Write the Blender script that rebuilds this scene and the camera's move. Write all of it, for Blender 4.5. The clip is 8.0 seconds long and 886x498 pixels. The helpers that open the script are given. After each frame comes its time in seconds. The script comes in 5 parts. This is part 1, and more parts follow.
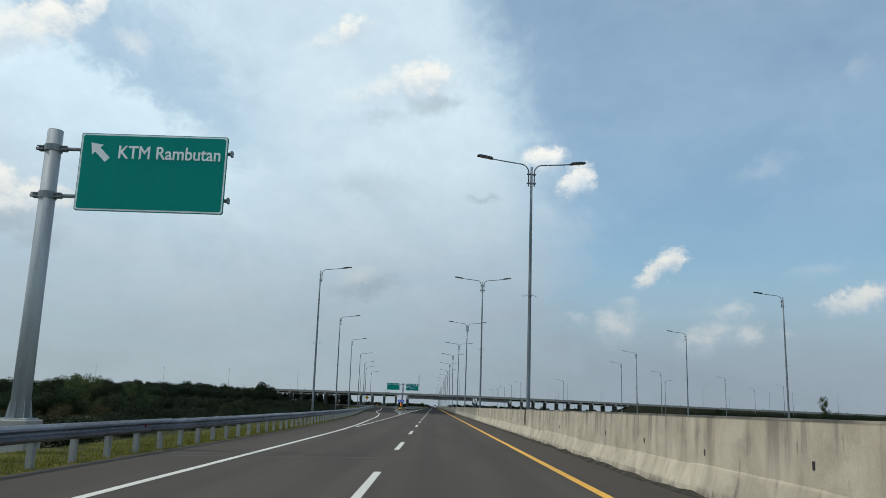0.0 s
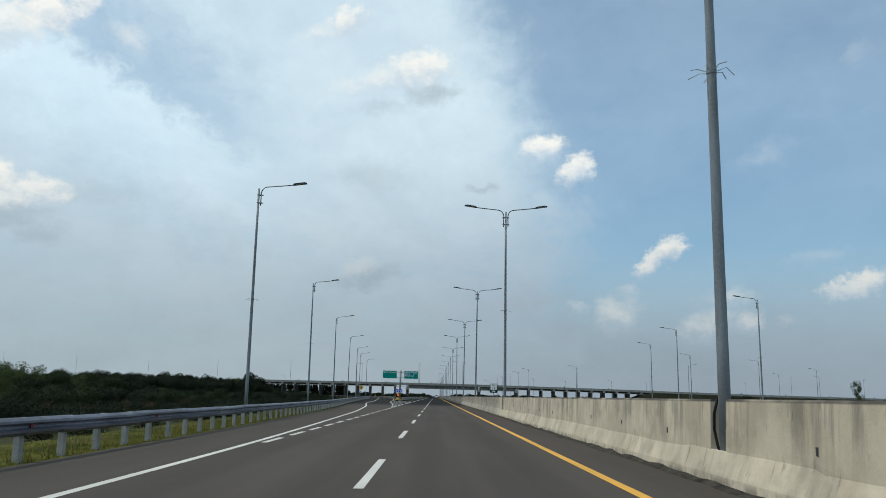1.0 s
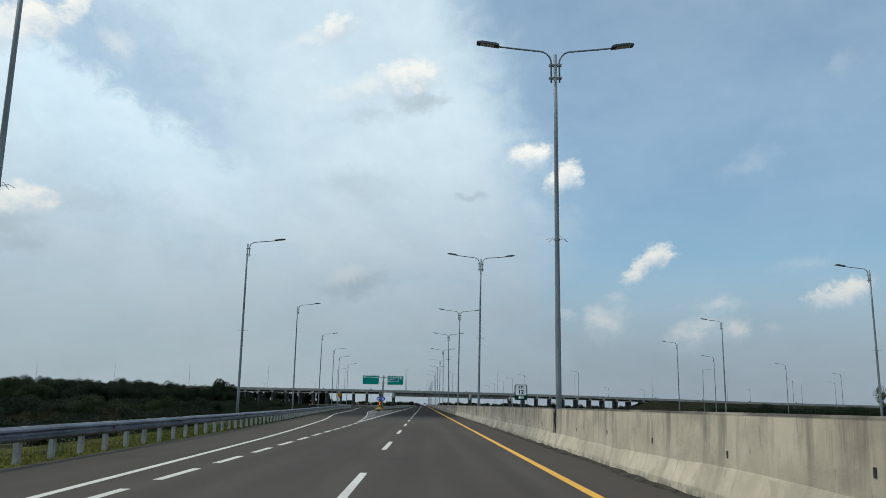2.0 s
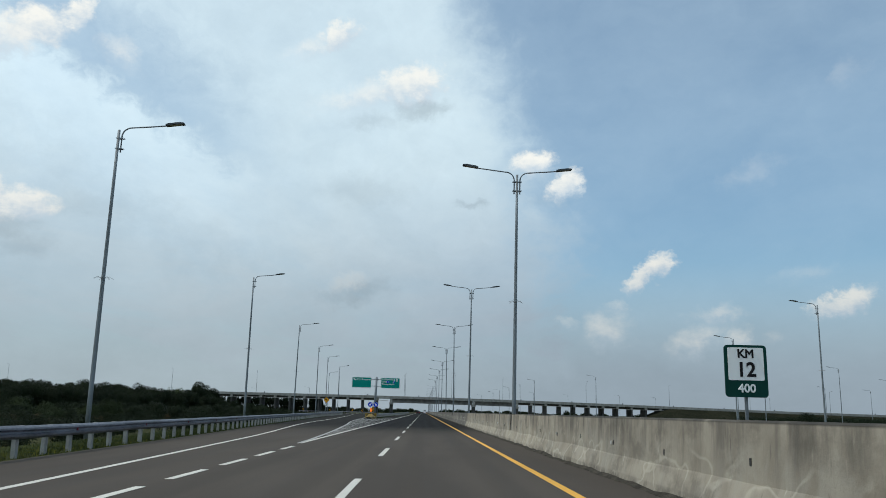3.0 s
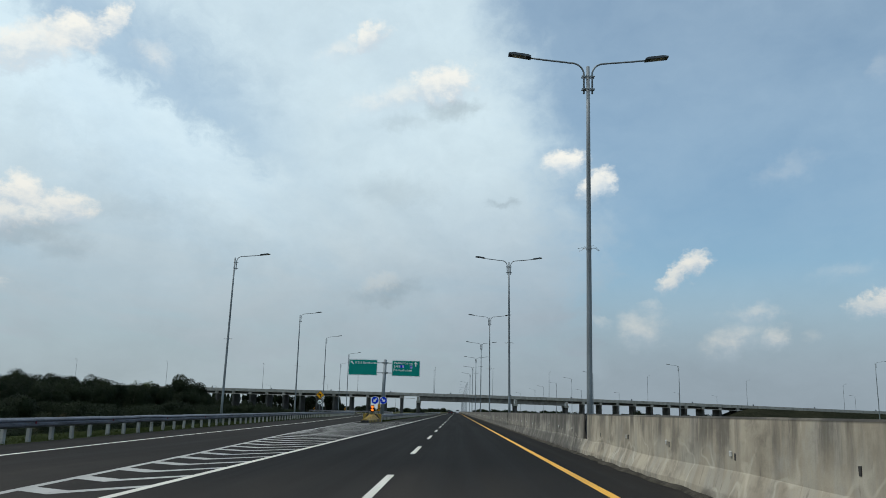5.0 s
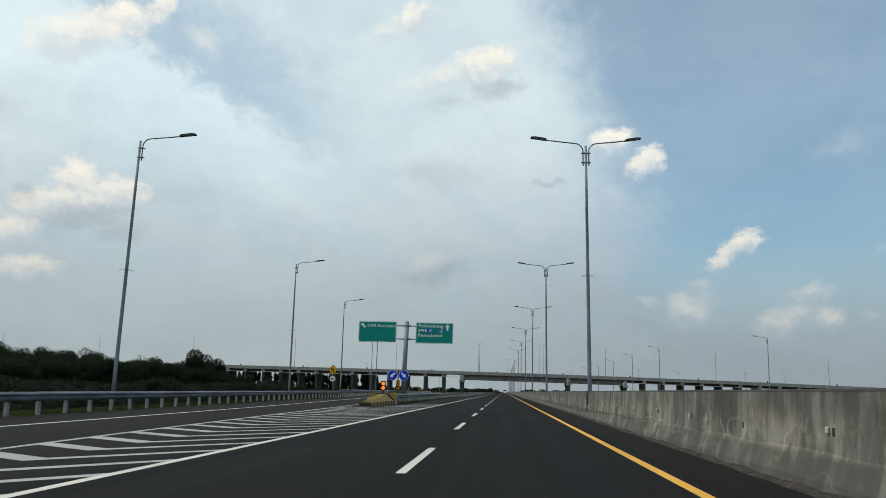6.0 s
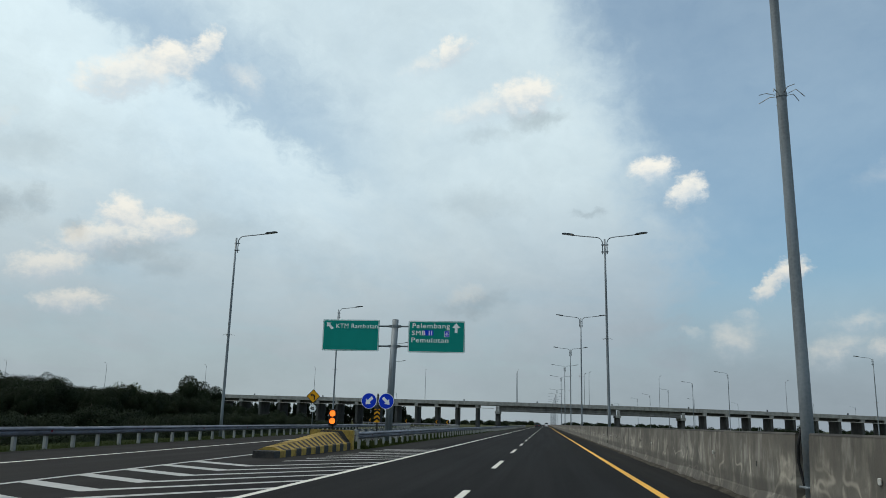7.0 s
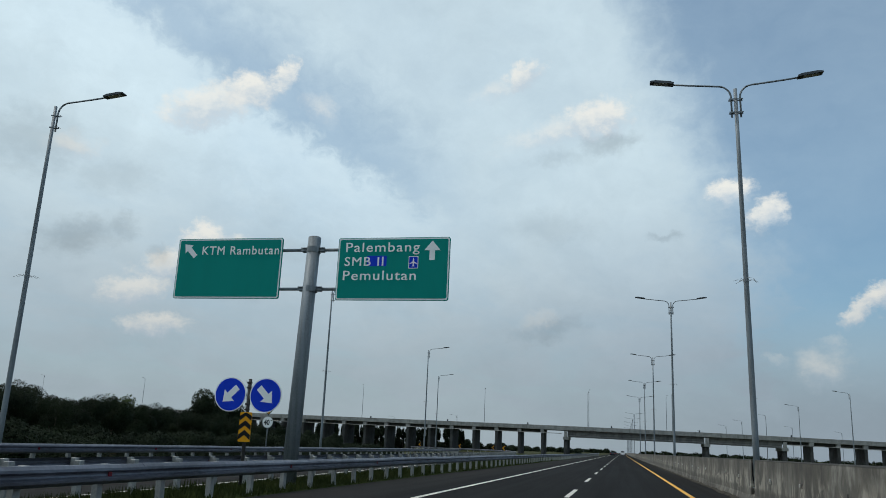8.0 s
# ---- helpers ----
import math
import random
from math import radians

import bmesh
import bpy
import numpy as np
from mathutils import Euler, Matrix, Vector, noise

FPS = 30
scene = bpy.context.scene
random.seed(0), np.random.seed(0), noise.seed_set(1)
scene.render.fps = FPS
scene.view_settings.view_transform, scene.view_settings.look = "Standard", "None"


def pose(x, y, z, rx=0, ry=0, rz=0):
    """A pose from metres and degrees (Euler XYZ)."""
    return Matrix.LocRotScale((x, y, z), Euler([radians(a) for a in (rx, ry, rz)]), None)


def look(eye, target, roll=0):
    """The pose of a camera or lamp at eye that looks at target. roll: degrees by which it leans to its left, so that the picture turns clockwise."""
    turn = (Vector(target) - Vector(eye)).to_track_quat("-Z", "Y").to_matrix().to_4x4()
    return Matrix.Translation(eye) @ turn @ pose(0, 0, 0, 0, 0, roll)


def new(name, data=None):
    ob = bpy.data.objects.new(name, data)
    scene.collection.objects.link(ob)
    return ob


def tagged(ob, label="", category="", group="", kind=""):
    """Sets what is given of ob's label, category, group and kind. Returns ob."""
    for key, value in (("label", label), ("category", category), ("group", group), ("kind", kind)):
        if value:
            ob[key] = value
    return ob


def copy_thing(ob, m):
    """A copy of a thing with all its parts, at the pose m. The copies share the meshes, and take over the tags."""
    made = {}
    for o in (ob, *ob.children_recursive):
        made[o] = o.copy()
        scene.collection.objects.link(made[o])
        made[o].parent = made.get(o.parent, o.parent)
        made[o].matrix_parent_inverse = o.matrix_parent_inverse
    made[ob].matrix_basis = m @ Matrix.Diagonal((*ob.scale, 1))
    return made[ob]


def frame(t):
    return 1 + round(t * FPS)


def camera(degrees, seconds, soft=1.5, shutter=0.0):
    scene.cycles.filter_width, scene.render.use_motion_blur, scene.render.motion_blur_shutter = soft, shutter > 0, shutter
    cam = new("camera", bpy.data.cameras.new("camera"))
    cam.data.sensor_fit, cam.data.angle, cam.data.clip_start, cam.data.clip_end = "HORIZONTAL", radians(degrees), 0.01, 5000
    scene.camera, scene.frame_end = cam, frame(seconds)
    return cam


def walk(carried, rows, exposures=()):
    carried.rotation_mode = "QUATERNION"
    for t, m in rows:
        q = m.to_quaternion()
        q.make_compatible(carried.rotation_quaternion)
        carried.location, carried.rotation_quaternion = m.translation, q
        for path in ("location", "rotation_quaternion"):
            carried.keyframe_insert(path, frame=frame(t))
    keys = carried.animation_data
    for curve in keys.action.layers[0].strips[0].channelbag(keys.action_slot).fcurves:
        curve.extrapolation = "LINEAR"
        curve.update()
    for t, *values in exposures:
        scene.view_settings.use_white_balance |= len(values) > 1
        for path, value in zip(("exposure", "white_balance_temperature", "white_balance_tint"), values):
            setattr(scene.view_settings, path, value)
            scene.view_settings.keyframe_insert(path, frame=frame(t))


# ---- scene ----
cam = camera(58.1, 8.0, soft=0.9)
PATH = [
    (0.0, -0.020, 0.581, 1.287, 101.162, -1.695, -0.671), (0.5, -0.048, 13.541, 1.315, 100.696, -1.171, -0.511),
    (1.0, -0.055, 26.535, 1.238, 100.459, -1.017, -0.561), (1.5, -0.017, 39.595, 1.212, 100.318, -0.963, -0.951),
    (2.0, 0.058, 52.707, 1.315, 101.043, -0.891, -1.388), (3.3, 0.155, 86.537, 1.254, 101.558, -1.294, -1.353),
    (3.5, 0.151, 91.695, 1.221, 101.512, -0.640, -1.238), (4.0, 0.145, 104.578, 1.255, 101.313, -0.822, -0.848),
    (5.3, 0.238, 138.197, 1.248, 101.512, -1.301, 1.881), (5.5, 0.264, 143.397, 1.183, 100.965, -1.277, 2.617),
    (6.0, 0.335, 156.431, 1.135, 100.039, -1.421, 4.290), (6.5, 0.401, 169.497, 1.263, 100.763, -1.441, 5.500),
    (7.0, 0.445, 182.575, 1.294, 102.214, -1.503, 7.151), (7.5, 0.469, 195.655, 1.317, 103.005, -1.842, 9.552),
    (8.0, 0.481, 208.736, 1.298, 103.798, -2.466, 12.253)]
EXPOSURES = [(0.0, -0.08, 6500, 10), (3.5, -0.08, 6500, 10), (4.0, -0.08, 6550, 10), (5.5, -0.12, 6700, 10), (6.0, -0.08, 6950, 11),
             (6.5, -0.05, 6950, 11), (7.0, -0.12, 6750, 10), (7.5, -0.19, 6600, 10), (8.0, -0.23, 6500, 10)]
walk(cam, [(t, pose(*r)) for t, *r in PATH], EXPOSURES)

# ---- sky and sun ----
SUN_AZ, SUN_EL = -94.0, 60.0      # degrees clockwise from +y, and above the horizon


class Nodes:
    """Small helper to write node trees as expressions."""

    def __init__(self, tree):
        self.tree = tree
        tree.nodes.clear()

    def add(self, kind):
        return self.tree.nodes.new(kind)

    def vector(self, op):
        n = self.add("ShaderNodeVectorMath")
        n.operation = op
        return n

    def put(self, socket, value):
        if isinstance(value, bpy.types.NodeSocket):
            self.tree.links.new(value, socket)
        elif value is not None:
            socket.default_value = value

    def math(self, op, a, b=None, c=None, clamp=False):
        n = self.add("ShaderNodeMath")
        n.operation, n.use_clamp = op, clamp
        for s, v in zip(n.inputs, (a, b, c)):
            self.put(s, v)
        return n.outputs[0]

    def ramp(self, x, lo, hi, a=0.0, b=1.0, smooth=True):
        n = self.add("ShaderNodeMapRange")
        n.interpolation_type = "SMOOTHSTEP" if smooth else "LINEAR"
        for s, v in zip(n.inputs, (x, lo, hi, a, b)):
            self.put(s, v)
        return n.outputs[0]

    def noise(self, vec, scale, detail=4.0, rough=0.55, distort=0.0):
        n = self.add("ShaderNodeTexNoise")
        self.put(n.inputs["Vector"], vec)
        for key, v in (("Scale", scale), ("Detail", detail), ("Roughness", rough), ("Distortion", distort)):
            n.inputs[key].default_value = v
        return n.outputs["Fac"]

    def vec(self, x, y, z=0.0):
        n = self.add("ShaderNodeCombineXYZ")
        for s, v in zip(n.inputs, (x, y, z)):
            self.put(s, v)
        return n.outputs[0]

    def scaled(self, vec, xyz):
        n = self.vector("MULTIPLY")
        self.put(n.inputs[0], vec)
        n.inputs[1].default_value = xyz
        return n.outputs[0]

    def mix(self, fac, a, b, blend="MIX"):
        n = self.add("ShaderNodeMix")
        n.data_type, n.blend_type = "RGBA", blend
        for s, v in ((n.inputs[0], fac), (n.inputs[6], a), (n.inputs[7], b)):
            if isinstance(v, tuple) and len(v) == 3:
                v = (*v, 1.0)
            self.put(s, v)
        return n.outputs[2]

    def xyz(self, vec):
        n = self.add("ShaderNodeSeparateXYZ")
        self.put(n.inputs[0], vec)
        return n.outputs


def build_world():
    world = bpy.data.worlds.new("sky")
    world.use_nodes = True
    scene.world = world
    k = Nodes(world.node_tree)
    way = k.add("ShaderNodeTexCoord").outputs["Generated"]
    x, y, z = k.xyz(way)
    deg = 180.0 / math.pi
    az = k.math("MULTIPLY", k.math("ARCTAN2", x, y), deg)
    el = k.math("MULTIPLY", k.math("ARCSINE", z), deg)
    sky = k.add("ShaderNodeTexSky")
    sky.sky_type, sky.sun_disc, sky.sun_elevation, sky.sun_rotation = "NISHITA", False, radians(SUN_EL), radians(SUN_AZ)
    sky.air_density, sky.dust_density, sky.ozone_density = 1.0, 0.8, 1.0
    clear = k.mix(1.0, sky.outputs[0], (0.72, 1.02, 1.08), "MULTIPLY")
    over = k.math("ADD", k.math("MAXIMUM", z, 0.0), 0.10)
    sheet = k.vec(k.math("DIVIDE", x, over), k.math("DIVIDE", y, over))
    flat = k.vec(az, el)

    def warp(vec, scale, amount):
        """Pushes a direction about by a coloured noise, in degrees."""
        n = k.add("ShaderNodeTexNoise")
        k.put(n.inputs["Vector"], vec)
        n.inputs["Scale"].default_value, n.inputs["Detail"].default_value, n.inputs["Roughness"].default_value = scale, 6.0, 0.62
        d = k.vector("SUBTRACT")
        k.put(d.inputs[0], n.outputs["Color"])
        d.inputs[1].default_value = (0.5, 0.5, 0.5)
        o = k.vector("ADD")
        k.put(o.inputs[0], vec), k.put(o.inputs[1], k.scaled(d.outputs[0], (amount, amount * 0.75, 0)))
        return o.outputs[0]

    wob = k.noise(flat, 0.10, 6.0, 0.6)
    streak = k.noise(k.scaled(sheet, (1.1, 0.6, 1.0)), 1.0, 7.0, 0.62, 0.5)
    mott = k.noise(k.scaled(warp(flat, 0.12, 6.0), (0.6, 1.15, 1.0)), 0.20, 7.0, 0.60)
    fray = k.noise(k.scaled(warp(flat, 0.25, 4.0), (1.0, 1.2, 1.0)), 0.42, 6.0, 0.62)
    # the high veil covers the left and the middle and thins out to the right
    edge = k.math("ADD", k.math("ADD", az, k.math("MULTIPLY", el, 0.40)), k.math("MULTIPLY", k.math("SUBTRACT", wob, 0.5), 7.0))
    edge = k.math("ADD", edge, k.math("MULTIPLY", k.math("SUBTRACT", fray, 0.5), 6.0))
    veil = k.ramp(edge, 17.5, 10.0, 0.28, 0.92)
    veil = k.math("MAXIMUM", veil, k.ramp(k.math("ABSOLUTE", az), 60.0, 100.0, 0.0, 0.6))
    veil = k.math("MULTIPLY", veil, k.ramp(streak, 0.25, 0.65, 0.84, 1.06))
    # a paler blue gap slants down beside a white bank on the left
    slant = k.math("ADD", k.math("SUBTRACT", el, 9.8), k.math("MULTIPLY", az, 0.48))
    slant = k.math("ADD", slant, k.math("MULTIPLY", k.math("SUBTRACT", fray, 0.5), 6.0))
    gap = k.math("MULTIPLY", k.math("MULTIPLY", k.ramp(slant, -1.6, 1.4), k.ramp(slant, 8.5, 1.2)), k.ramp(az, -9.0, -19.0, 0.0, 0.40))
    bank = k.math("MULTIPLY", k.math("MULTIPLY", k.ramp(slant, 0.6, -1.4), k.ramp(slant, -9.0, -2.5)), k.ramp(az, -9.0, -20.0, 0.0, 0.10))
    veil = k.math("SUBTRACT", veil, gap)
    veil = k.math("ADD", veil, k.math("MULTIPLY", k.math("SUBTRACT", mott, 0.5), 0.18))
    low = k.ramp(el, 15.0, 2.0, 0.0, 0.94)
    veil = k.math("MAXIMUM", veil, low, clamp=True)
    side = k.ramp(k.math("ADD", az, k.math("MULTIPLY", k.math("SUBTRACT", wob, 0.5), 20.0)), -14.0, 16.0)
    veil_glow = k.math("ADD", k.mix(side, k.ramp(el, 1.0, 21.0, 0.53, 0.91), k.ramp(el, 1.0, 22.0, 0.46, 0.93)), k.math("MULTIPLY", k.math("SUBTRACT", mott, 0.5), 0.15))
    veil_glow = k.math("ADD", veil_glow, bank)
    veil_glow = k.math("ADD", veil_glow, k.math("MULTIPLY", k.math("SUBTRACT", fray, 0.5), k.ramp(el, 4.0, 12.0, 0.05, 0.11)))
    # clouds: azimuth, elevation, half width, half height, strength, slope
    heaps = [(-28.2, 23.55, 3.43, 1.38, 1.0, 0.4), (-25.6, 24.950000000000003, 1.45, 1.1, 1.0, 0.4), (-30.6, 22.25, 4.22, 1.65, 0.85, 0.35),
             (-22.6, 23.0, 1.56, 1.0, 0.5, -0.4), (-7.2, 26.1, 1.8, 1.06, 0.9, 0.5), (-9.3, 24.9, 2.28, 0.75, 0.5, 0.4), (-4.6, 22.0, 4.32, 1.0, 0.6, 0.25),
             (-1.2, 23.2, 2.76, 1.44, 0.95, 0.1), (-2.6, 22.6, 2.4, 1.12, 0.8, 0.1), (-29.9, 12.9, 2.04, 1.44, 1.0, 0.0), (-27.3, 12.6, 2.28, 1.12, 0.95, 0.1),
             (-31.2, 11.2, 4.08, 1.25, 0.85, 0.35), (-34.0, 9.2, 2.88, 0.94, 0.8, 0.3), (-32.5, 7.1, 2.64, 0.81, 0.8, 0.1), (-39.4, 18.0, 1.92, 1.0, 0.6, 0.1),
             (-5.6, 8.8, 1.92, 0.69, 0.35, 0.4)]
    puffs = [(7.9, 17.75, 1.85, 1.05, 1.0, 0.1), (10.0, 15.9, 1.5, 1.05, 0.95, 0.25), (16.25, 10.1, 1.85, 0.95, 1.0, 0.5), (15.0, 9.2, 1.4, 0.75, 0.85, 0.5),
             (12.9, 5.8, 1.8, 1.2, 0.58, 0.0), (28.0, 7.5, 2.4, 0.8, 0.85, 0.4), (20.2, 6.9, 2.0, 0.55, 0.52, 0.1), (18.8, 5.0, 2.1, 0.9, 0.55, 0.3),
             (21.6, 5.3, 0.95, 0.75, 0.58, 0.4), (23.7, 5.2, 0.7, 0.6, 0.18, 0.0), (13.5, 7.4, 0.8, 0.4, 0.4, 0.0), (9.9, 6.4, 0.9, 0.4, 0.35, 0.0),
             (26.1, 9.4, 2.1, 0.55, 0.18, 0.2), (23.0, 16.3, 2.6, 0.9, 0.16, 0.3), (29.3, 22.0, 1.3, 0.9, 0.13, 0.2)]
    shades = [(-0.7, 21.3, 2.4, 0.75, 1.0, 0.1), (-38.0, 12.4, 2.6, 1.2, 1.0, 0.2), (-35.6, 13.3, 1.3, 0.8, 0.8, 0.0), (-32.8, 11.5, 0.9, 0.6, 0.85, 0.0), (-41.6, 18.0, 3.6, 2.2, 0.8, 0.1),
              (-36.2, 16.6, 3.0, 1.3, 0.5, 0.0), (-29.2, 10.6, 3.2, 0.8, 0.7, 0.3), (-5.0, 8.4, 2.9, 0.8, 0.7, 0.3), (-4.7, 15.4, 3.4, 1.1, 0.4, 0.0), (-23.0, 13.0, 3.8, 0.9, 0.35, 0.0),
              (3.2, 14.7, 1.2, 0.3, 0.7, 0.1), (-4.4, 20.4, 2.6, 0.5, 0.5, 0.0), (-27.0, 9.9, 1.9, 1.0, 0.5, 0.0), (9.2, 14.9, 2.0, 0.5, 0.3, 0.0)]
    crumb = warp(warp(flat, 0.40, 2.6), 1.5, 1.2)
    ragged = k.math("MULTIPLY", k.math("SUBTRACT", k.noise(k.scaled(flat, (0.8, 1.2, 1.0)), 0.9, 6.0, 0.62), 0.5), 1.15)

    def cloud(row, hard, soft):
        """How far a direction lies inside one cloud, and its height there."""
        a, e, w, h, strength, slope = row
        h, slope = h * 1.15, slope * 0.75
        d = k.vector("SUBTRACT")
        k.put(d.inputs[0], crumb)
        d.inputs[1].default_value = (a, e, 0)
        dx, dy, _ = k.xyz(d.outputs[0])
        up = k.math("DIVIDE", k.math("SUBTRACT", dy, k.math("MULTIPLY", dx, slope)), h)
        n = k.vector("LENGTH")
        k.put(n.inputs[0], k.vec(k.math("DIVIDE", dx, w), up))
        return k.ramp(k.math("ADD", n.outputs["Value"], ragged), soft, hard, 0.0, strength), up

    heap = lit = dim = None
    for row in heaps + puffs:
        one, up = cloud(row, 0.38, 1.06) if row[4] > 0.6 else cloud(row, -0.1, 1.3)
        top = k.math("MULTIPLY", one, k.ramp(k.math("SUBTRACT", up, k.math("MULTIPLY", ragged, 1.4)), -0.75, 0.6, 0.0, 1.0))
        heap = one if heap is None else k.math("MAXIMUM", heap, one)
        lit = top if lit is None else k.math("MAXIMUM", lit, top)
    for row in shades:
        one, up = cloud(row, 0.10, 1.30)
        dim = one if dim is None else k.math("MAXIMUM", dim, one)
    share = k.math("DIVIDE", lit, k.math("MAXIMUM", heap, 0.02), clamp=True)
    shaded = k.math("SUBTRACT", 1.0, k.math("MULTIPLY", dim, 0.26))
    blue = k.add("ShaderNodeBackground")
    k.put(blue.inputs["Color"], clear)
    blue.inputs["Strength"].default_value = 0.115
    white = k.add("ShaderNodeBackground")
    k.put(white.inputs["Color"], k.mix(k.ramp(el, 3.0, 20.0), k.mix(side, (0.74, 0.895, 1.0), (0.66, 0.81, 0.965)), (0.775, 0.955, 1.045)))
    k.put(white.inputs["Strength"], k.math("MULTIPLY", veil_glow, shaded))
    puff = k.add("ShaderNodeBackground")
    k.put(puff.inputs["Color"], k.mix(share, (0.60, 0.72, 0.82), (0.98, 0.99, 0.94)))
    k.put(puff.inputs["Strength"], k.math("MULTIPLY", k.ramp(el, 4.0, 18.0, 0.78, 1.0), k.math("SUBTRACT", 1.0, k.math("MULTIPLY", dim, 0.18))))
    m1, m2 = k.add("ShaderNodeMixShader"), k.add("ShaderNodeMixShader")
    k.put(m1.inputs[0], veil)
    k.put(m1.inputs[1], blue.outputs[0]), k.put(m1.inputs[2], white.outputs[0])
    k.put(m2.inputs[0], heap)
    k.put(m2.inputs[1], m1.outputs[0]), k.put(m2.inputs[2], puff.outputs[0])
    k.put(k.add("ShaderNodeOutputWorld").inputs[0], m2.outputs[0])


build_world()
sun = new("sun", bpy.data.lights.new("sun", "SUN"))
sun.data.energy, sun.data.angle, sun.data.color = 1.75, radians(0.9), (1.0, 0.95, 0.87)
sa, se = radians(SUN_AZ), radians(SUN_EL)
sun.matrix_world = look((math.sin(sa) * math.cos(se) * 100, math.cos(sa) * math.cos(se) * 100, math.sin(se) * 100), (0, 0, 0))


# ---- materials ----
def material(name, build, rough=0.6, metal=0.0):
    m = bpy.data.materials.new(name)
    m.use_nodes = True
    k = Nodes(m.node_tree)
    p = k.add("ShaderNodeBsdfPrincipled")
    p.inputs["Roughness"].default_value, p.inputs["Metallic"].default_value = rough, metal
    k.put(k.add("ShaderNodeOutputMaterial").inputs[0], p.outputs[0])
    k.p = p
    k.at = k.add("ShaderNodeNewGeometry").outputs["Position"]
    k.own = k.add("ShaderNodeTexCoord").outputs["Object"]
    k.rand = k.add("ShaderNodeObjectInfo").outputs["Random"]
    build(k)
    return m


def bump(k, height, strength=0.3, distance=0.01):
    b = k.add("ShaderNodeBump")
    b.inputs["Strength"].default_value, b.inputs["Distance"].default_value = strength, distance
    k.put(b.inputs["Height"], height)
    k.put(k.p.inputs["Normal"], b.outputs[0])


def two_scale(a, b, big=0.6, small=18.0, bumps=0.2, dist=0.004, own=False, spread=0.0, gloss=0.5):
    """Colour between a and b by coarse and fine noise, with a fine relief."""
    def build(k):
        v = k.own if own else k.at
        n = k.math("ADD", k.math("MULTIPLY", k.noise(v, big, 4), 0.6), k.math("MULTIPLY", k.noise(v, small, 3), 0.4))
        if spread:
            n = k.math("ADD", n, k.math("MULTIPLY", k.math("SUBTRACT", k.rand, 0.5), spread))
        k.put(k.p.inputs["Base Color"], k.mix(k.ramp(n, 0.3, 0.7), a, b))
        k.p.inputs["Specular IOR Level"].default_value = gloss
        bump(k, k.noise(v, small * 2, 3), bumps, dist)
    return build


def asphalt(k):
    x, y, z = k.xyz(k.at)
    grain = k.noise(k.at, 60.0, 3, 0.7)
    patch = k.noise(k.scaled(k.at, (0.5, 0.06, 1)), 1.0, 4)
    lane = k.noise(k.scaled(k.at, (1.6, 0.02, 1)), 1.0, 3)
    # wheel tracks, a little darker in the lanes, and the browner shoulder
    lanes = k.math("COSINE", k.math("MULTIPLY", k.math("ADD", x, 1.06 - 0.92), 2 * math.pi / 1.80))
    n = k.math("ADD", k.math("MULTIPLY", patch, 0.5), k.math("MULTIPLY", lane, 0.5))
    base = k.mix(k.ramp(n, 0.35, 0.65), (0.068, 0.0575, 0.0495), (0.096, 0.0815, 0.0690))
    base = k.mix(k.ramp(grain, 0.35, 0.7, 0.0, 0.22), base, (0.085, 0.08, 0.075))
    worn = k.math("MULTIPLY", k.math("MULTIPLY", k.ramp(lanes, 0.0, 0.9), k.ramp(patch, 0.3, 0.6, 0.4, 1.0)), k.math("MULTIPLY", k.ramp(x, -4.6, -4.0), k.ramp(x, 2.6, 2.0)))
    base = k.mix(k.math("MULTIPLY", worn, 0.16), base, (0.035, 0.031, 0.028))
    # newer pavement further on, with cloud shade put into its dark tone
    newer_shaded = k.ramp(k.math("ADD", y, k.math("MULTIPLY", patch, 26.0)), 132.0, 166.0)
    newer_shaded = k.math("MULTIPLY", newer_shaded, k.ramp(x, -7.0, -5.0, 0.92, 1.0))
    base = k.mix(newer_shaded, base, k.mix(k.ramp(n, 0.35, 0.65), (0.0106, 0.0103, 0.0104), (0.0160, 0.0155, 0.0153)))
    dust = k.math("MULTIPLY", k.math("MAXIMUM", k.ramp(x, 2.75, 3.6), k.ramp(x, -4.7, -5.6, 0.0, 0.6)), k.ramp(k.noise(k.at, 0.8, 4), 0.3, 0.7, 0.3, 0.7))
    base = k.mix(k.math("MULTIPLY", dust, k.math("SUBTRACT", 1.0, k.math("MULTIPLY", newer_shaded, 0.85))), base, (0.075, 0.064, 0.055))
    k.put(k.p.inputs["Base Color"], base)
    k.put(k.p.inputs["Roughness"], k.ramp(lane, 0.3, 0.7, 0.78, 0.92))
    k.p.inputs["Specular IOR Level"].default_value = 0.04
    bump(k, grain, 0.35, 0.004)


def road_paint(colour, worn):
    def build(k):
        wear = k.noise(k.at, 9.0, 5, 0.7)
        dirt = k.noise(k.scaled(k.at, (2, 0.3, 1)), 1.0, 3)
        c = k.mix(k.ramp(dirt, 0.35, 0.7, 0.0, 0.35), colour, tuple(v * 0.6 for v in colour))
        k.put(k.p.inputs["Base Color"], k.mix(k.ramp(wear, 0.58, 0.72, 0.0, 0.6), c, worn))
        bump(k, wear, 0.2, 0.003)
    return build


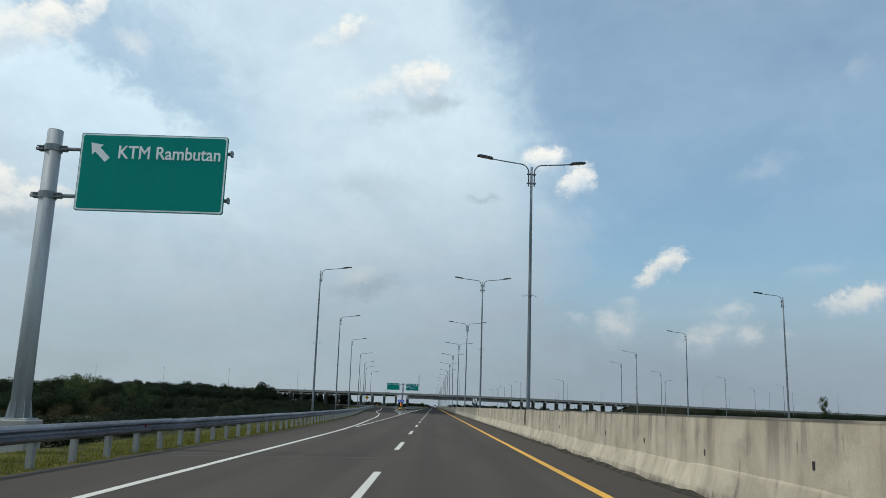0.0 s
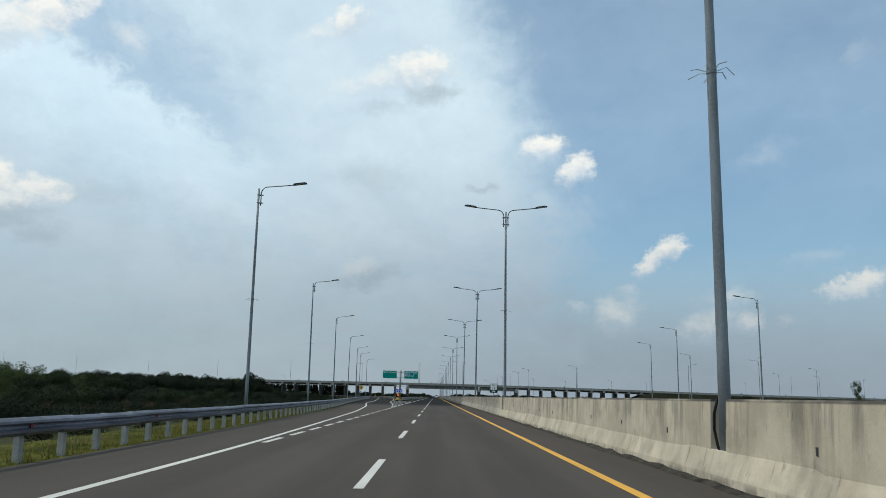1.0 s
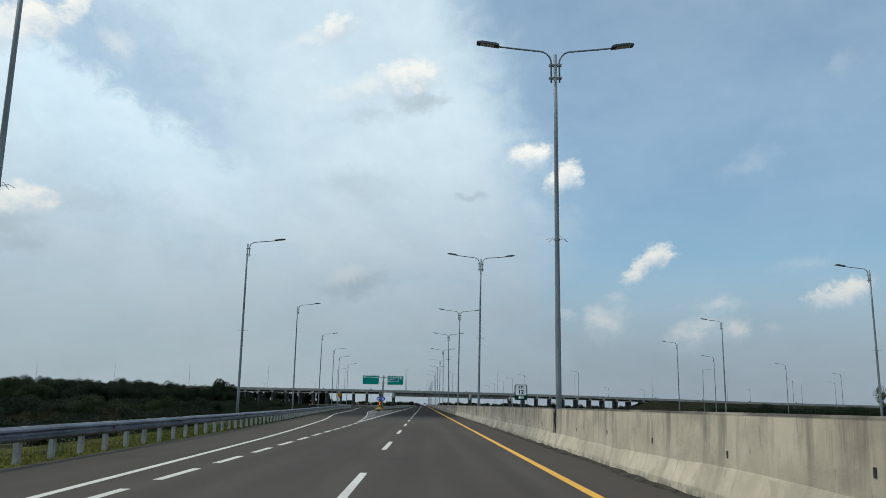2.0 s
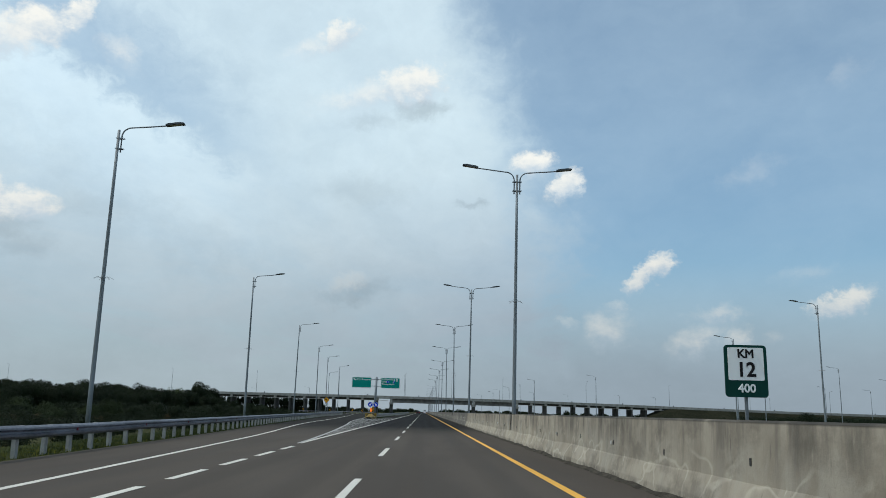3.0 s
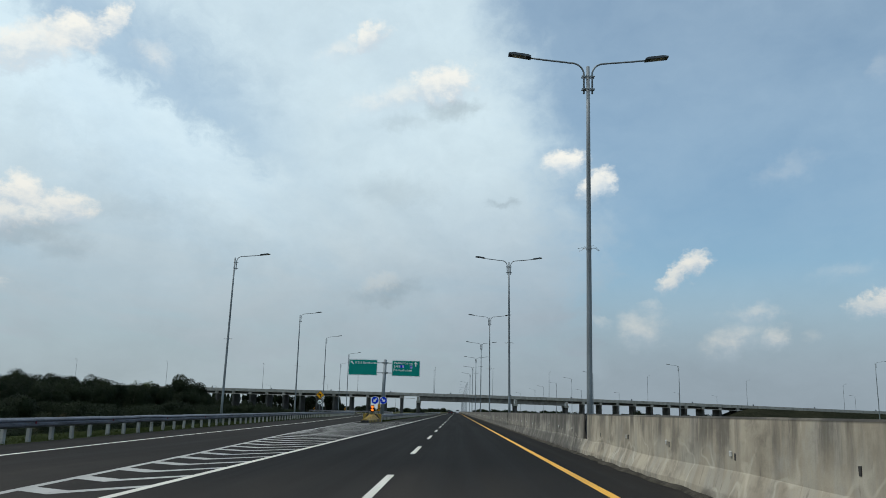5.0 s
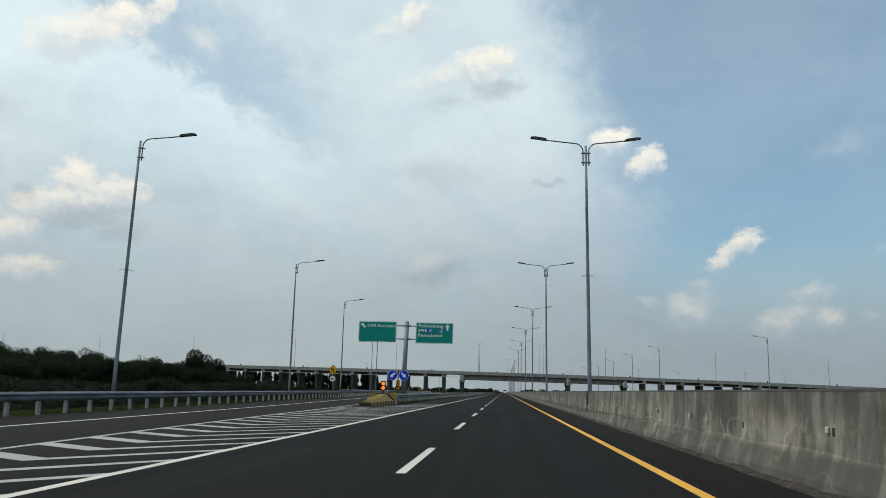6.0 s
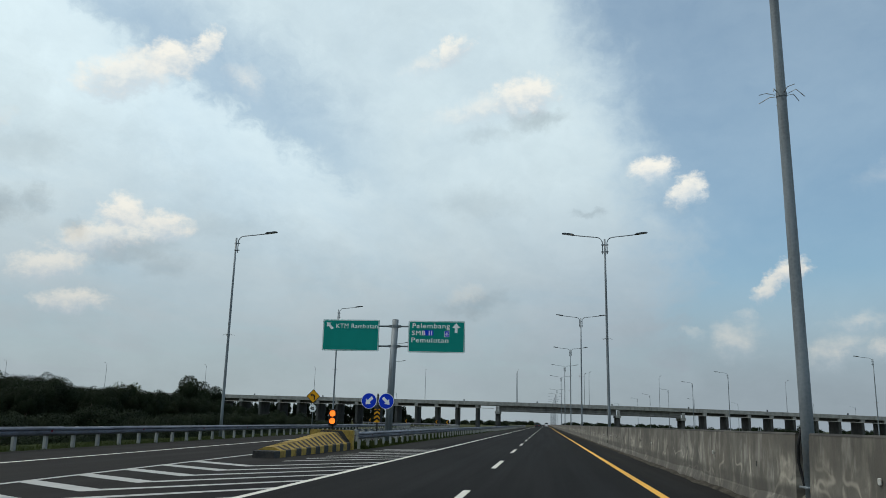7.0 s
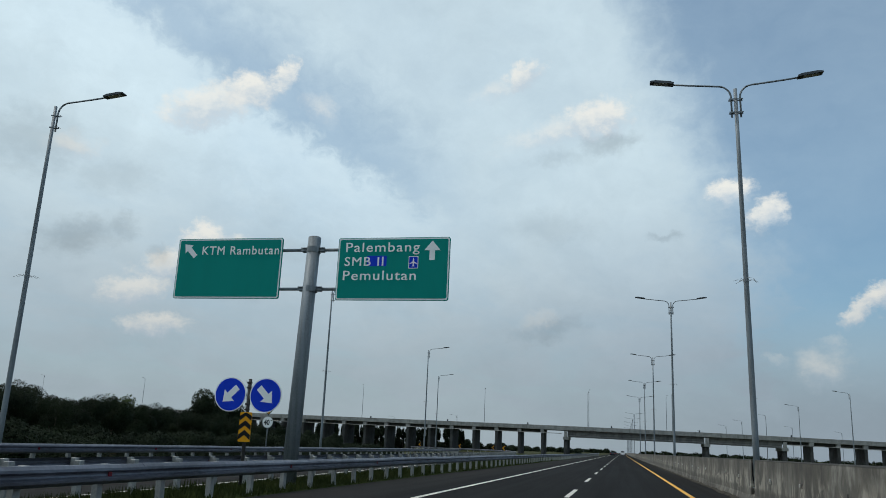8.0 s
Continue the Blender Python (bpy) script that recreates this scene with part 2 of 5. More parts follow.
def barrier_concrete(k):
    x, y, z = k.xyz(k.at)
    col = k.vec(k.math("MULTIPLY", y, 1.0), k.math("MULTIPLY", z, 0.10))
    streak = k.noise(col, 1.7, 6, 0.68)
    streak2 = k.noise(k.vec(y, k.math("MULTIPLY", z, 0.25), 7.0), 6.0, 4, 0.6)
    blotch = k.noise(k.vec(y, z, 3.0), 1.1, 5, 0.6)
    fine = k.noise(k.at, 30.0, 4, 0.65)
    big = k.noise(k.vec(k.math("MULTIPLY", y, 0.05), 0.0, 1.0), 1.0, 2)
    base = k.mix(k.ramp(blotch, 0.3, 0.7), (0.45, 0.385, 0.285), (0.63, 0.548, 0.415))
    vein = k.math("ABSOLUTE", k.math("SUBTRACT", k.noise(k.vec(y, k.math("MULTIPLY", z, 1.6), 11.0), 0.55, 2.5, 0.5, 0.2), 0.5))
    vein = k.math("MULTIPLY", k.ramp(vein, 0.020, 0.002), k.ramp(y, 60.0, 95.0))
    # grey concrete past 157; darker still past 185, with cloud shade in its tone
    old = k.math("MULTIPLY", k.math("MAXIMUM", k.math("MULTIPLY", k.ramp(y, 80.0, 86.0, 0.0, 0.62), k.ramp(y, 112.0, 101.0, 0.75, 1.0)), k.ramp(y, 155.5, 157.5)), k.ramp(big, 0.2, 0.6, 0.8, 1.0))
    base = k.mix(old, base, k.mix(k.ramp(blotch, 0.3, 0.7), k.mix(k.ramp(y, 185.0, 197.0), (0.120, 0.112, 0.098), (0.070, 0.066, 0.057)), k.mix(k.ramp(y, 185.0, 197.0), (0.215, 0.20, 0.172), (0.150, 0.142, 0.122))))
    pale = k.math("MULTIPLY", k.ramp(k.noise(k.vec(y, k.math("MULTIPLY", z, 0.5), 17.0), 1.3, 5, 0.62, 0.6), 0.49, 0.60), k.math("MULTIPLY", k.ramp(y, 76.0, 84.0), k.ramp(z, 1.15, 0.75)))
    base = k.mix(k.math("MULTIPLY", pale, k.ramp(y, 120.0, 160.0, 0.5, 0.8)), base, (0.36, 0.335, 0.28))
    broad = k.noise(k.vec(y, k.math("MULTIPLY", z, 0.42), 41.0), 1.0, 6, 0.62)
    base = k.mix(k.math("MULTIPLY", k.ramp(broad, 0.50, 0.62), k.math("ADD", k.ramp(y, 100.0, 150.0, 0.0, 0.30), k.ramp(y, 155.0, 158.0, 0.0, 0.45))), base, (0.062, 0.058, 0.050))
    base = k.mix(k.math("MULTIPLY", k.ramp(broad, 0.46, 0.36), k.ramp(y, 80.0, 130.0, 0.0, 0.50)), base, (0.40, 0.385, 0.34))
    # dirt runs down from the top edge and fades out below
    run = k.math("MULTIPLY", k.ramp(streak, 0.47, 0.64), k.ramp(z, 0.35, 1.2, 0.30, 1.0))
    base = k.mix(k.math("MULTIPLY", run, 0.62), base, (0.115, 0.10, 0.085))
    base = k.mix(k.math("MULTIPLY", k.ramp(streak2, 0.60, 0.72), 0.5), base, (0.08, 0.07, 0.06))
    base = k.mix(k.math("MULTIPLY", k.ramp(streak2, 0.36, 0.26), k.ramp(y, 120.0, 170.0, 0.4, 0.14)), base, (0.62, 0.57, 0.47))
    base = k.mix(k.math("MULTIPLY", k.math("MULTIPLY", vein, k.ramp(z, 0.95, 0.6)), 0.34), base, (0.62, 0.57, 0.47))
    drip = k.math("MULTIPLY", k.ramp(k.noise(k.vec(y, k.math("MULTIPLY", z, 0.22), 61.0), 1.3, 6, 0.66), 0.46, 0.64), k.ramp(z, 0.55, 1.1))
    base = k.mix(k.math("MULTIPLY", drip, k.ramp(y, 76.0, 90.0, 0.08, 0.66)), base, (0.055, 0.051, 0.044))
    mould = k.ramp(k.noise(k.vec(y, k.math("MULTIPLY", z, 1.5), 23.0), 0.9, 6, 0.65), 0.50, 0.66)
    base = k.mix(k.math("MULTIPLY", mould, k.ramp(y, 70.0, 95.0, 0.24, 0.5)), base, (0.12, 0.105, 0.085))
    foot = k.math("MULTIPLY", k.ramp(k.noise(k.vec(y, z, 31.0), 2.5, 5, 0.65), 0.42, 0.62), k.ramp(z, 0.22, 0.02))
    base = k.mix(k.math("MULTIPLY", foot, 0.7), base, (0.09, 0.075, 0.06))
    base = k.mix(k.math("MULTIPLY", k.ramp(fine, 0.56, 0.78), 0.25), base, (0.16, 0.14, 0.115))
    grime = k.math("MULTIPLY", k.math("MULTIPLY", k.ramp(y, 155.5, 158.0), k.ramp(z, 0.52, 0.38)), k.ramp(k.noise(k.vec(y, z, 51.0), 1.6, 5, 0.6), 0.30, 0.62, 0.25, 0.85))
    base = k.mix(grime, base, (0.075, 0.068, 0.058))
    # a near-black band along the top arris, and bright drips below it
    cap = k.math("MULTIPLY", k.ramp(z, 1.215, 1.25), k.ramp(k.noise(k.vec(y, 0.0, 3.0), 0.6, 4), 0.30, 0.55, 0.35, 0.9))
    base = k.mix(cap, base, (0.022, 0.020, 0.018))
    k.put(k.p.inputs["Base Color"], base)
    bump(k, k.math("ADD", k.math("MULTIPLY", fine, 0.4), blotch), 0.4, 0.02)


def plain_concrete(a, b):
    def build(k):
        x, y, z = k.xyz(k.at)
        streak = k.noise(k.vec(k.math("ADD", x, y), k.math("MULTIPLY", z, 0.15)), 1.4, 5, 0.62)
        blotch = k.noise(k.at, 0.7, 5)
        c = k.mix(k.ramp(blotch, 0.3, 0.7), a, b)
        k.put(k.p.inputs["Base Color"], k.mix(k.ramp(streak, 0.5, 0.72, 0.0, 0.5), c, tuple(v * 0.45 for v in a)))
        bump(k, k.noise(k.at, 14.0, 4), 0.3, 0.01)
    return build


def galvanised(k):
    cell = k.add("ShaderNodeTexVoronoi")
    k.put(cell.inputs["Vector"], k.own)
    cell.inputs["Scale"].default_value = 22.0
    run = k.noise(k.scaled(k.own, (4, 4, 0.35)), 1.6, 4)
    c = k.mix(k.ramp(run, 0.35, 0.7), (0.185, 0.22, 0.245), (0.115, 0.135, 0.148))
    c = k.mix(k.math("MULTIPLY", cell.outputs["Distance"], 0.3), c, (0.36, 0.375, 0.385))
    k.put(k.p.inputs["Base Color"], c)
    k.put(k.p.inputs["Roughness"], k.ramp(run, 0.3, 0.7, 0.55, 0.75))


def pale_zinc(k):
    run = k.noise(k.scaled(k.own, (3, 3, 0.3)), 1.4, 5)
    spot = k.noise(k.own, 16.0, 3)
    c = k.mix(k.ramp(run, 0.35, 0.7), (0.42, 0.45, 0.47), (0.27, 0.295, 0.315))
    k.put(k.p.inputs["Base Color"], k.mix(k.ramp(spot, 0.55, 0.75, 0.0, 0.4), c, (0.22, 0.23, 0.24)))
    k.put(k.p.inputs["Roughness"], k.ramp(run, 0.3, 0.7, 0.5, 0.7))


def rail_steel(k):
    x, y, z = k.xyz(k.at)
    run = k.noise(k.vec(k.math("MULTIPLY", y, 0.5), k.math("MULTIPLY", z, 2.0)), 1.0, 5)
    spot = k.noise(k.at, 7.0, 4, 0.65)
    c = k.mix(k.ramp(run, 0.35, 0.68), (0.19, 0.197, 0.235), (0.105, 0.108, 0.13))
    c = k.mix(k.ramp(spot, 0.6, 0.75, 0.0, 0.5), c, (0.13, 0.12, 0.11))
    k.put(k.p.inputs["Base Color"], c)
    k.put(k.p.inputs["Roughness"], k.ramp(spot, 0.3, 0.7, 0.38, 0.6))


def grass(k):
    far = k.noise(k.at, 0.05, 4)
    clump = k.noise(k.at, 0.9, 5, 0.65)
    blade = k.noise(k.scaled(k.at, (1, 1, 3)), 14.0, 4, 0.7)
    k.p.inputs["Specular IOR Level"].default_value = 0.05
    c = k.mix(k.ramp(clump, 0.3, 0.7), (0.030, 0.040, 0.014), (0.070, 0.070, 0.030))
    c = k.mix(k.ramp(blade, 0.45, 0.75, 0.0, 0.6), c, (0.085, 0.080, 0.042))
    c = k.mix(k.ramp(far, 0.45, 0.65, 0.0, 0.5), c, (0.045, 0.042, 0.030))
    k.put(k.p.inputs["Base Color"], c)
    bump(k, blade, 0.8, 0.06)


def verge(k):
    clump = k.noise(k.at, 0.8, 5, 0.68)
    blade = k.noise(k.scaled(k.at, (1, 1, 3)), 14.0, 4, 0.7)
    k.p.inputs["Specular IOR Level"].default_value = 0.05
    c = k.mix(k.ramp(clump, 0.36, 0.62), (0.026, 0.032, 0.007), (0.110, 0.108, 0.026))
    c = k.mix(k.ramp(blade, 0.50, 0.75, 0.0, 0.35), c, (0.17, 0.155, 0.035))
    bare = k.ramp(k.noise(k.at, 0.35, 4), 0.53, 0.68, 0.0, 0.8)
    c = k.mix(bare, c, (0.085, 0.068, 0.045))
    y = k.xyz(k.at)[1]
    # lusher grass further on, its tone also lowered for cloud shade
    lush_shaded = k.ramp(y, 55.0, 115.0, 0.0, 0.97)
    k.put(k.p.inputs["Base Color"], k.mix(lush_shaded, c, k.mix(k.ramp(clump, 0.32, 0.66), (0.010, 0.018, 0.004), (0.030, 0.040, 0.010))))
    bump(k, blade, 0.8, 0.06)


def leaf(a, b):
    def build(k):
        isl = k.add("ShaderNodeNewGeometry").outputs["Random Per Island"]
        n = k.math("ADD", k.math("MULTIPLY", isl, 0.35), k.math("MULTIPLY", k.rand, 0.30))
        n = k.math("ADD", n, k.ramp(k.noise(k.at, 0.35, 3), 0.38, 0.62, 0.0, 0.35))
        k.put(k.p.inputs["Base Color"], k.mix(n, a, b))
        k.p.inputs["Specular IOR Level"].default_value = 0.08
    return build


def sheeting(colour, dark):
    """Reflective sign sheeting, a little streaked and faded."""
    def build(k):
        n = k.noise(k.scaled(k.own, (1.5, 1.5, 0.4)), 1.2, 4)
        k.put(k.p.inputs["Base Color"], k.mix(k.ramp(n, 0.35, 0.7, 0.0, 0.5), colour, dark))
        k.p.inputs["Specular IOR Level"].default_value = 0.12
        bump(k, k.noise(k.own, 40.0, 2), 0.05, 0.002)
    return build


def glow(colour, strength):
    def build(k):
        k.p.inputs["Base Color"].default_value = (*colour, 1)
        k.p.inputs["Emission Color"].default_value = (*colour, 1)
        n = k.noise(k.own, 9.0, 2)
        k.put(k.p.inputs["Emission Strength"], k.ramp(n, 0.3, 0.7, strength * 0.7, strength))
    return build


M = {
    "asphalt": material("asphalt", asphalt, 0.85),
    "white_line": material("white_line", road_paint((0.64, 0.61, 0.545), (0.22, 0.21, 0.20)), 0.7),
    "dull_line": material("dull_line", road_paint((0.38, 0.375, 0.36), (0.13, 0.125, 0.12)), 0.75),
    "yellow_line": material("yellow_line", road_paint((0.78, 0.40, 0.035), (0.25, 0.16, 0.06)), 0.7),
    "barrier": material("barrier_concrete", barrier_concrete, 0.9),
    "dirt": material("roadside_dirt", two_scale((0.020, 0.018, 0.015), (0.085, 0.076, 0.062), 2.2, 16, 0.8, 0.02, gloss=0.1), 0.95),
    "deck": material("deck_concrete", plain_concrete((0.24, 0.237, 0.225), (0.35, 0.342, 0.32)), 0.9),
    # girders and piers: deck concrete darkened in colour for the shade below the deck
    "girder": material("shaded_girder_concrete", plain_concrete((0.13, 0.128, 0.12), (0.20, 0.195, 0.18)), 0.9),
    "pier": material("shaded_pier_concrete", plain_concrete((0.045, 0.045, 0.043), (0.075, 0.074, 0.07)), 0.9),
    "block": material("block_concrete", two_scale((0.26, 0.25, 0.23), (0.40, 0.38, 0.35), 1.5, 20), 0.9),
    "galv": material("galvanised_steel", galvanised, 0.6, 0.2),
    "zinc": material("pale_zinc", pale_zinc, 0.6, 0.1),
    "rail": material("rail_steel", rail_steel, 0.5, 0.6),
    "post": material("post_steel", two_scale((0.24, 0.24, 0.235), (0.38, 0.38, 0.365), 3, 30), 0.6, 0.3),
    "lamp": material("lamp_housing", two_scale((0.05, 0.058, 0.065), (0.08, 0.09, 0.10), 2, 20, 0.03, own=True), 0.45, 0.4),
    "lens": material("lamp_lens", two_scale((0.45, 0.45, 0.42), (0.6, 0.6, 0.56), 2, 20, own=True), 0.2),
    "grass": material("grass", grass, 0.95),
    "bank": material("bank_scrub", two_scale((0.010, 0.012, 0.007), (0.030, 0.030, 0.019), 0.12, 1.2, 0.9, 0.2, gloss=0.04), 0.95),
    "verge_soil": material("verge_grass", verge, 0.95),
    "leaf": material("leaf", leaf((0.007, 0.0125, 0.007), (0.022, 0.032, 0.0145)), 0.75),
    "leaf_pale": material("leaf_pale", leaf((0.035, 0.055, 0.018), (0.095, 0.115, 0.045)), 0.75),
    "verge": material("verge_blade", leaf((0.085, 0.092, 0.012), (0.20, 0.185, 0.035)), 0.9),
    "verge_green": material("verge_green_blade", leaf((0.012, 0.022, 0.005), (0.045, 0.055, 0.015)), 0.9),
    "leaf_dry": material("dry_grass_blade", leaf((0.040, 0.034, 0.018), (0.085, 0.070, 0.036)), 0.9),
    "leaf_mid": material("leaf_mid", leaf((0.010, 0.018, 0.008), (0.040, 0.056, 0.022)), 0.75),
    "bark": material("bark", two_scale((0.05, 0.04, 0.03), (0.12, 0.10, 0.08), 2, 12, 0.6, 0.02), 0.95),
    "green": material("green_sheeting", sheeting((0.0, 0.270, 0.225), (0.0, 0.240, 0.200)), 0.6),
    "deep_green": material("deep_green_sheeting", sheeting((0.004, 0.050, 0.040), (0.003, 0.035, 0.028)), 0.5),
    "white": material("white_sheeting", sheeting((0.93, 0.94, 0.93), (0.86, 0.87, 0.86)), 0.5),
    "dull_white": material("dull_white_plastic", two_scale((0.36, 0.36, 0.34), (0.55, 0.55, 0.53), 4, 25, own=True), 0.6),
    "blue": material("blue_sheeting", sheeting((0.008, 0.050, 0.62), (0.006, 0.040, 0.50)), 0.55),
    "amber": material("amber_sheeting", sheeting((0.80, 0.36, 0.015), (0.62, 0.27, 0.012)), 0.4),
    "ink": material("black_sheeting", sheeting((0.012, 0.012, 0.013), (0.02, 0.02, 0.02)), 0.5),
    "red": material("red_sheeting", sheeting((0.20, 0.02, 0.03), (0.13, 0.015, 0.022)), 0.45),
    "back": material("sign_back", two_scale((0.30, 0.31, 0.32), (0.42, 0.43, 0.44), 1, 12, own=True), 0.5, 0.4),
    "hazard_yellow": material("hazard_yellow_paint", two_scale((0.20, 0.130, 0.026), (0.50, 0.33, 0.055), 2.2, 9, 0.5, 0.012), 0.8),
    "hazard_rust": material("hazard_rust_paint", two_scale((0.012, 0.009, 0.008), (0.055, 0.030, 0.020), 2.5, 12, 0.5, 0.015), 0.85),
    "hazard_black": material("hazard_black_paint", two_scale((0.012, 0.012, 0.014), (0.045, 0.040, 0.036), 2.2, 14, 0.4, 0.01), 0.75),
    "beacon": material("beacon_light", glow((1.0, 0.20, 0.02), 1.6), 0.3),
    "car_paint": material("car_paint", two_scale((0.02, 0.02, 0.025), (0.04, 0.04, 0.05), 1, 10, own=True), 0.25, 0.3),
    "truck_paint": material("truck_paint", two_scale((0.42, 0.43, 0.45), (0.55, 0.56, 0.58), 1, 10, own=True), 0.4),
    "glass": material("dark_glass", two_scale((0.02, 0.025, 0.03), (0.03, 0.035, 0.04), 1, 5, own=True), 0.08),
    "tyre": material("tyre_rubber", two_scale((0.012, 0.012, 0.012), (0.03, 0.03, 0.03), 3, 20, own=True), 0.9),
    "tail": material("tail_lamp", sheeting((0.35, 0.01, 0.01), (0.25, 0.01, 0.01)), 0.3),
}


# ---- mesh helpers ----
def mesh_of(name, bm, mat, smooth=False):
    me = bpy.data.meshes.new(name)
    if smooth:
        for f in bm.faces:
            f.smooth = True
    bm.normal_update()
    bm.to_mesh(me)
    bm.free()
    for one in (mat if isinstance(mat, (list, tuple)) else [mat]):
        me.materials.append(one)
    return me


def part(name, bm, mat, parent=None, label="", smooth=False):
    ob = new(name, mesh_of(name, bm, mat, smooth))
    ob.parent = parent
    return tagged(ob, label)


def thing(name, m, label, category, group="", kind=""):
    ob = new(name)
    ob.empty_display_size = 0.2
    ob.matrix_world = m
    return tagged(ob, label, category, group, kind)


def box(bm, c, s, m=None, bevel=0.0, mat=0):
    r = bmesh.ops.create_cube(bm, size=1.0)
    vs = r["verts"]
    bmesh.ops.scale(bm, vec=s, verts=vs)
    if bevel:
        es = list({e for v in vs for e in v.link_edges})
        out = bmesh.ops.bevel(bm, geom=es, offset=bevel, segments=1, affect="EDGES")
        vs = list({v for f in out["faces"] for v in f.verts} | {v for v in vs if v.is_valid})
    bmesh.ops.translate(bm, vec=c, verts=vs)
    if m is not None:
        bmesh.ops.transform(bm, matrix=m, verts=vs)
    if mat:
        for f in {f for v in vs for f in v.link_faces}:
            f.material_index = mat
    return bm


def tube(bm, pts, radii, seg=10, cap=True):
    """A round bar along points, with a radius at each."""
    pts = [Vector(p) for p in pts]
    rings = []
    for i, p in enumerate(pts):
        d = (pts[min(i + 1, len(pts) - 1)] - pts[max(i - 1, 0)]).normalized()
        side = Vector((1, 0, 0)) if abs(d.x) < 0.9 else Vector((0, 1, 0))
        u = d.cross(side).normalized()
        w = d.cross(u)
        r = radii[i] if isinstance(radii, (list, tuple)) else radii
        rings.append([bm.verts.new(p + (u * math.cos(a) + w * math.sin(a)) * r)
                      for a in (2 * math.pi * j / seg for j in range(seg))])
    for a, b in zip(rings, rings[1:]):
        for j in range(seg):
            bm.faces.new((a[j], a[(j + 1) % seg], b[(j + 1) % seg], b[j]))
    if cap:
        bm.faces.new(rings[0][::-1])
        bm.faces.new(rings[-1])
    bmesh.ops.recalc_face_normals(bm, faces=bm.faces)
    return bm


def sweep(bm, profile, line, closed=True, caps=True):
    """Sweeps a profile of (side, up) along a line of (x, y, z); side points to the right of the way along it."""
    line = [Vector(p) for p in line]
    rings = []
    for i, p in enumerate(line):
        d = line[min(i + 1, len(line) - 1)] - line[max(i - 1, 0)]
        d.z = 0
        d.normalize()
        right = Vector((d.y, -d.x, 0))
        rings.append([bm.verts.new(p + right * s + Vector((0, 0, u))) for s, u in profile])
    n = len(profile)
    for a, b in zip(rings, rings[1:]):
        for j in range(n if closed else n - 1):
            bm.faces.new((a[j], a[(j + 1) % n], b[(j + 1) % n], b[j]))
    if closed and caps:
        bm.faces.new(rings[0])
        bm.faces.new(rings[-1][::-1])
    bmesh.ops.recalc_face_normals(bm, faces=bm.faces)
    return bm


def along(keys, y):
    """x on a plan line of (y, x) keys, rounded off between them."""
    ys, xs = [k[0] for k in keys], [k[1] for k in keys]
    return float(sum(np.interp(y + o, ys, xs) for o in (-6, -3, 0, 3, 6)) / 5)


def plate(bm, outline, depth, m=None, mat=0):
    """A flat plate in the xz plane, its face towards -y, from an outline of (x, z)."""
    a = [bm.verts.new((x, 0, z)) for x, z in outline]
    b = [bm.verts.new((x, depth, z)) for x, z in outline]
    n = len(outline)
    fs = [bm.faces.new(a), bm.faces.new(b[::-1])]
    for j in range(n):
        fs.append(bm.faces.new((a[(j + 1) % n], a[j], b[j], b[(j + 1) % n])))
    for f in fs:
        f.material_index = mat
    bmesh.ops.recalc_face_normals(bm, faces=fs)
    if m is not None:
        bmesh.ops.transform(bm, matrix=m, verts=a + b)
    return bm


def round_rect(w, h, r, cx=0.0, cz=0.0, seg=4):
    out = []
    for qx, qz, a0 in ((1, 1, 0), (-1, 1, 90), (-1, -1, 180), (1, -1, 270)):
        for i in range(seg + 1):
            a = radians(a0 + 90 * i / seg)
            out.append((cx + qx * (w / 2 - r) + r * math.cos(a), cz + qz * (h / 2 - r) + r * math.sin(a)))
    return out


def disc(r, cx=0.0, cz=0.0, seg=32):
    return [(cx + r * math.cos(2 * math.pi * i / seg), cz + r * math.sin(2 * math.pi * i / seg)) for i in range(seg)]


def arrow(w, h, stem, head, m=None):
    """Outline of an arrow that points up, centred."""
    return [(0, h / 2), (w / 2, h / 2 - head), (stem / 2, h / 2 - head), (stem / 2, -h / 2), (-stem / 2, -h / 2),
            (-stem / 2, h / 2 - head), (-w / 2, h / 2 - head)]


def turned(outline, degrees, cx, cz):
    a = radians(degrees)
    return [(cx + x * math.cos(a) - z * math.sin(a), cz + x * math.sin(a) + z * math.cos(a)) for x, z in outline]


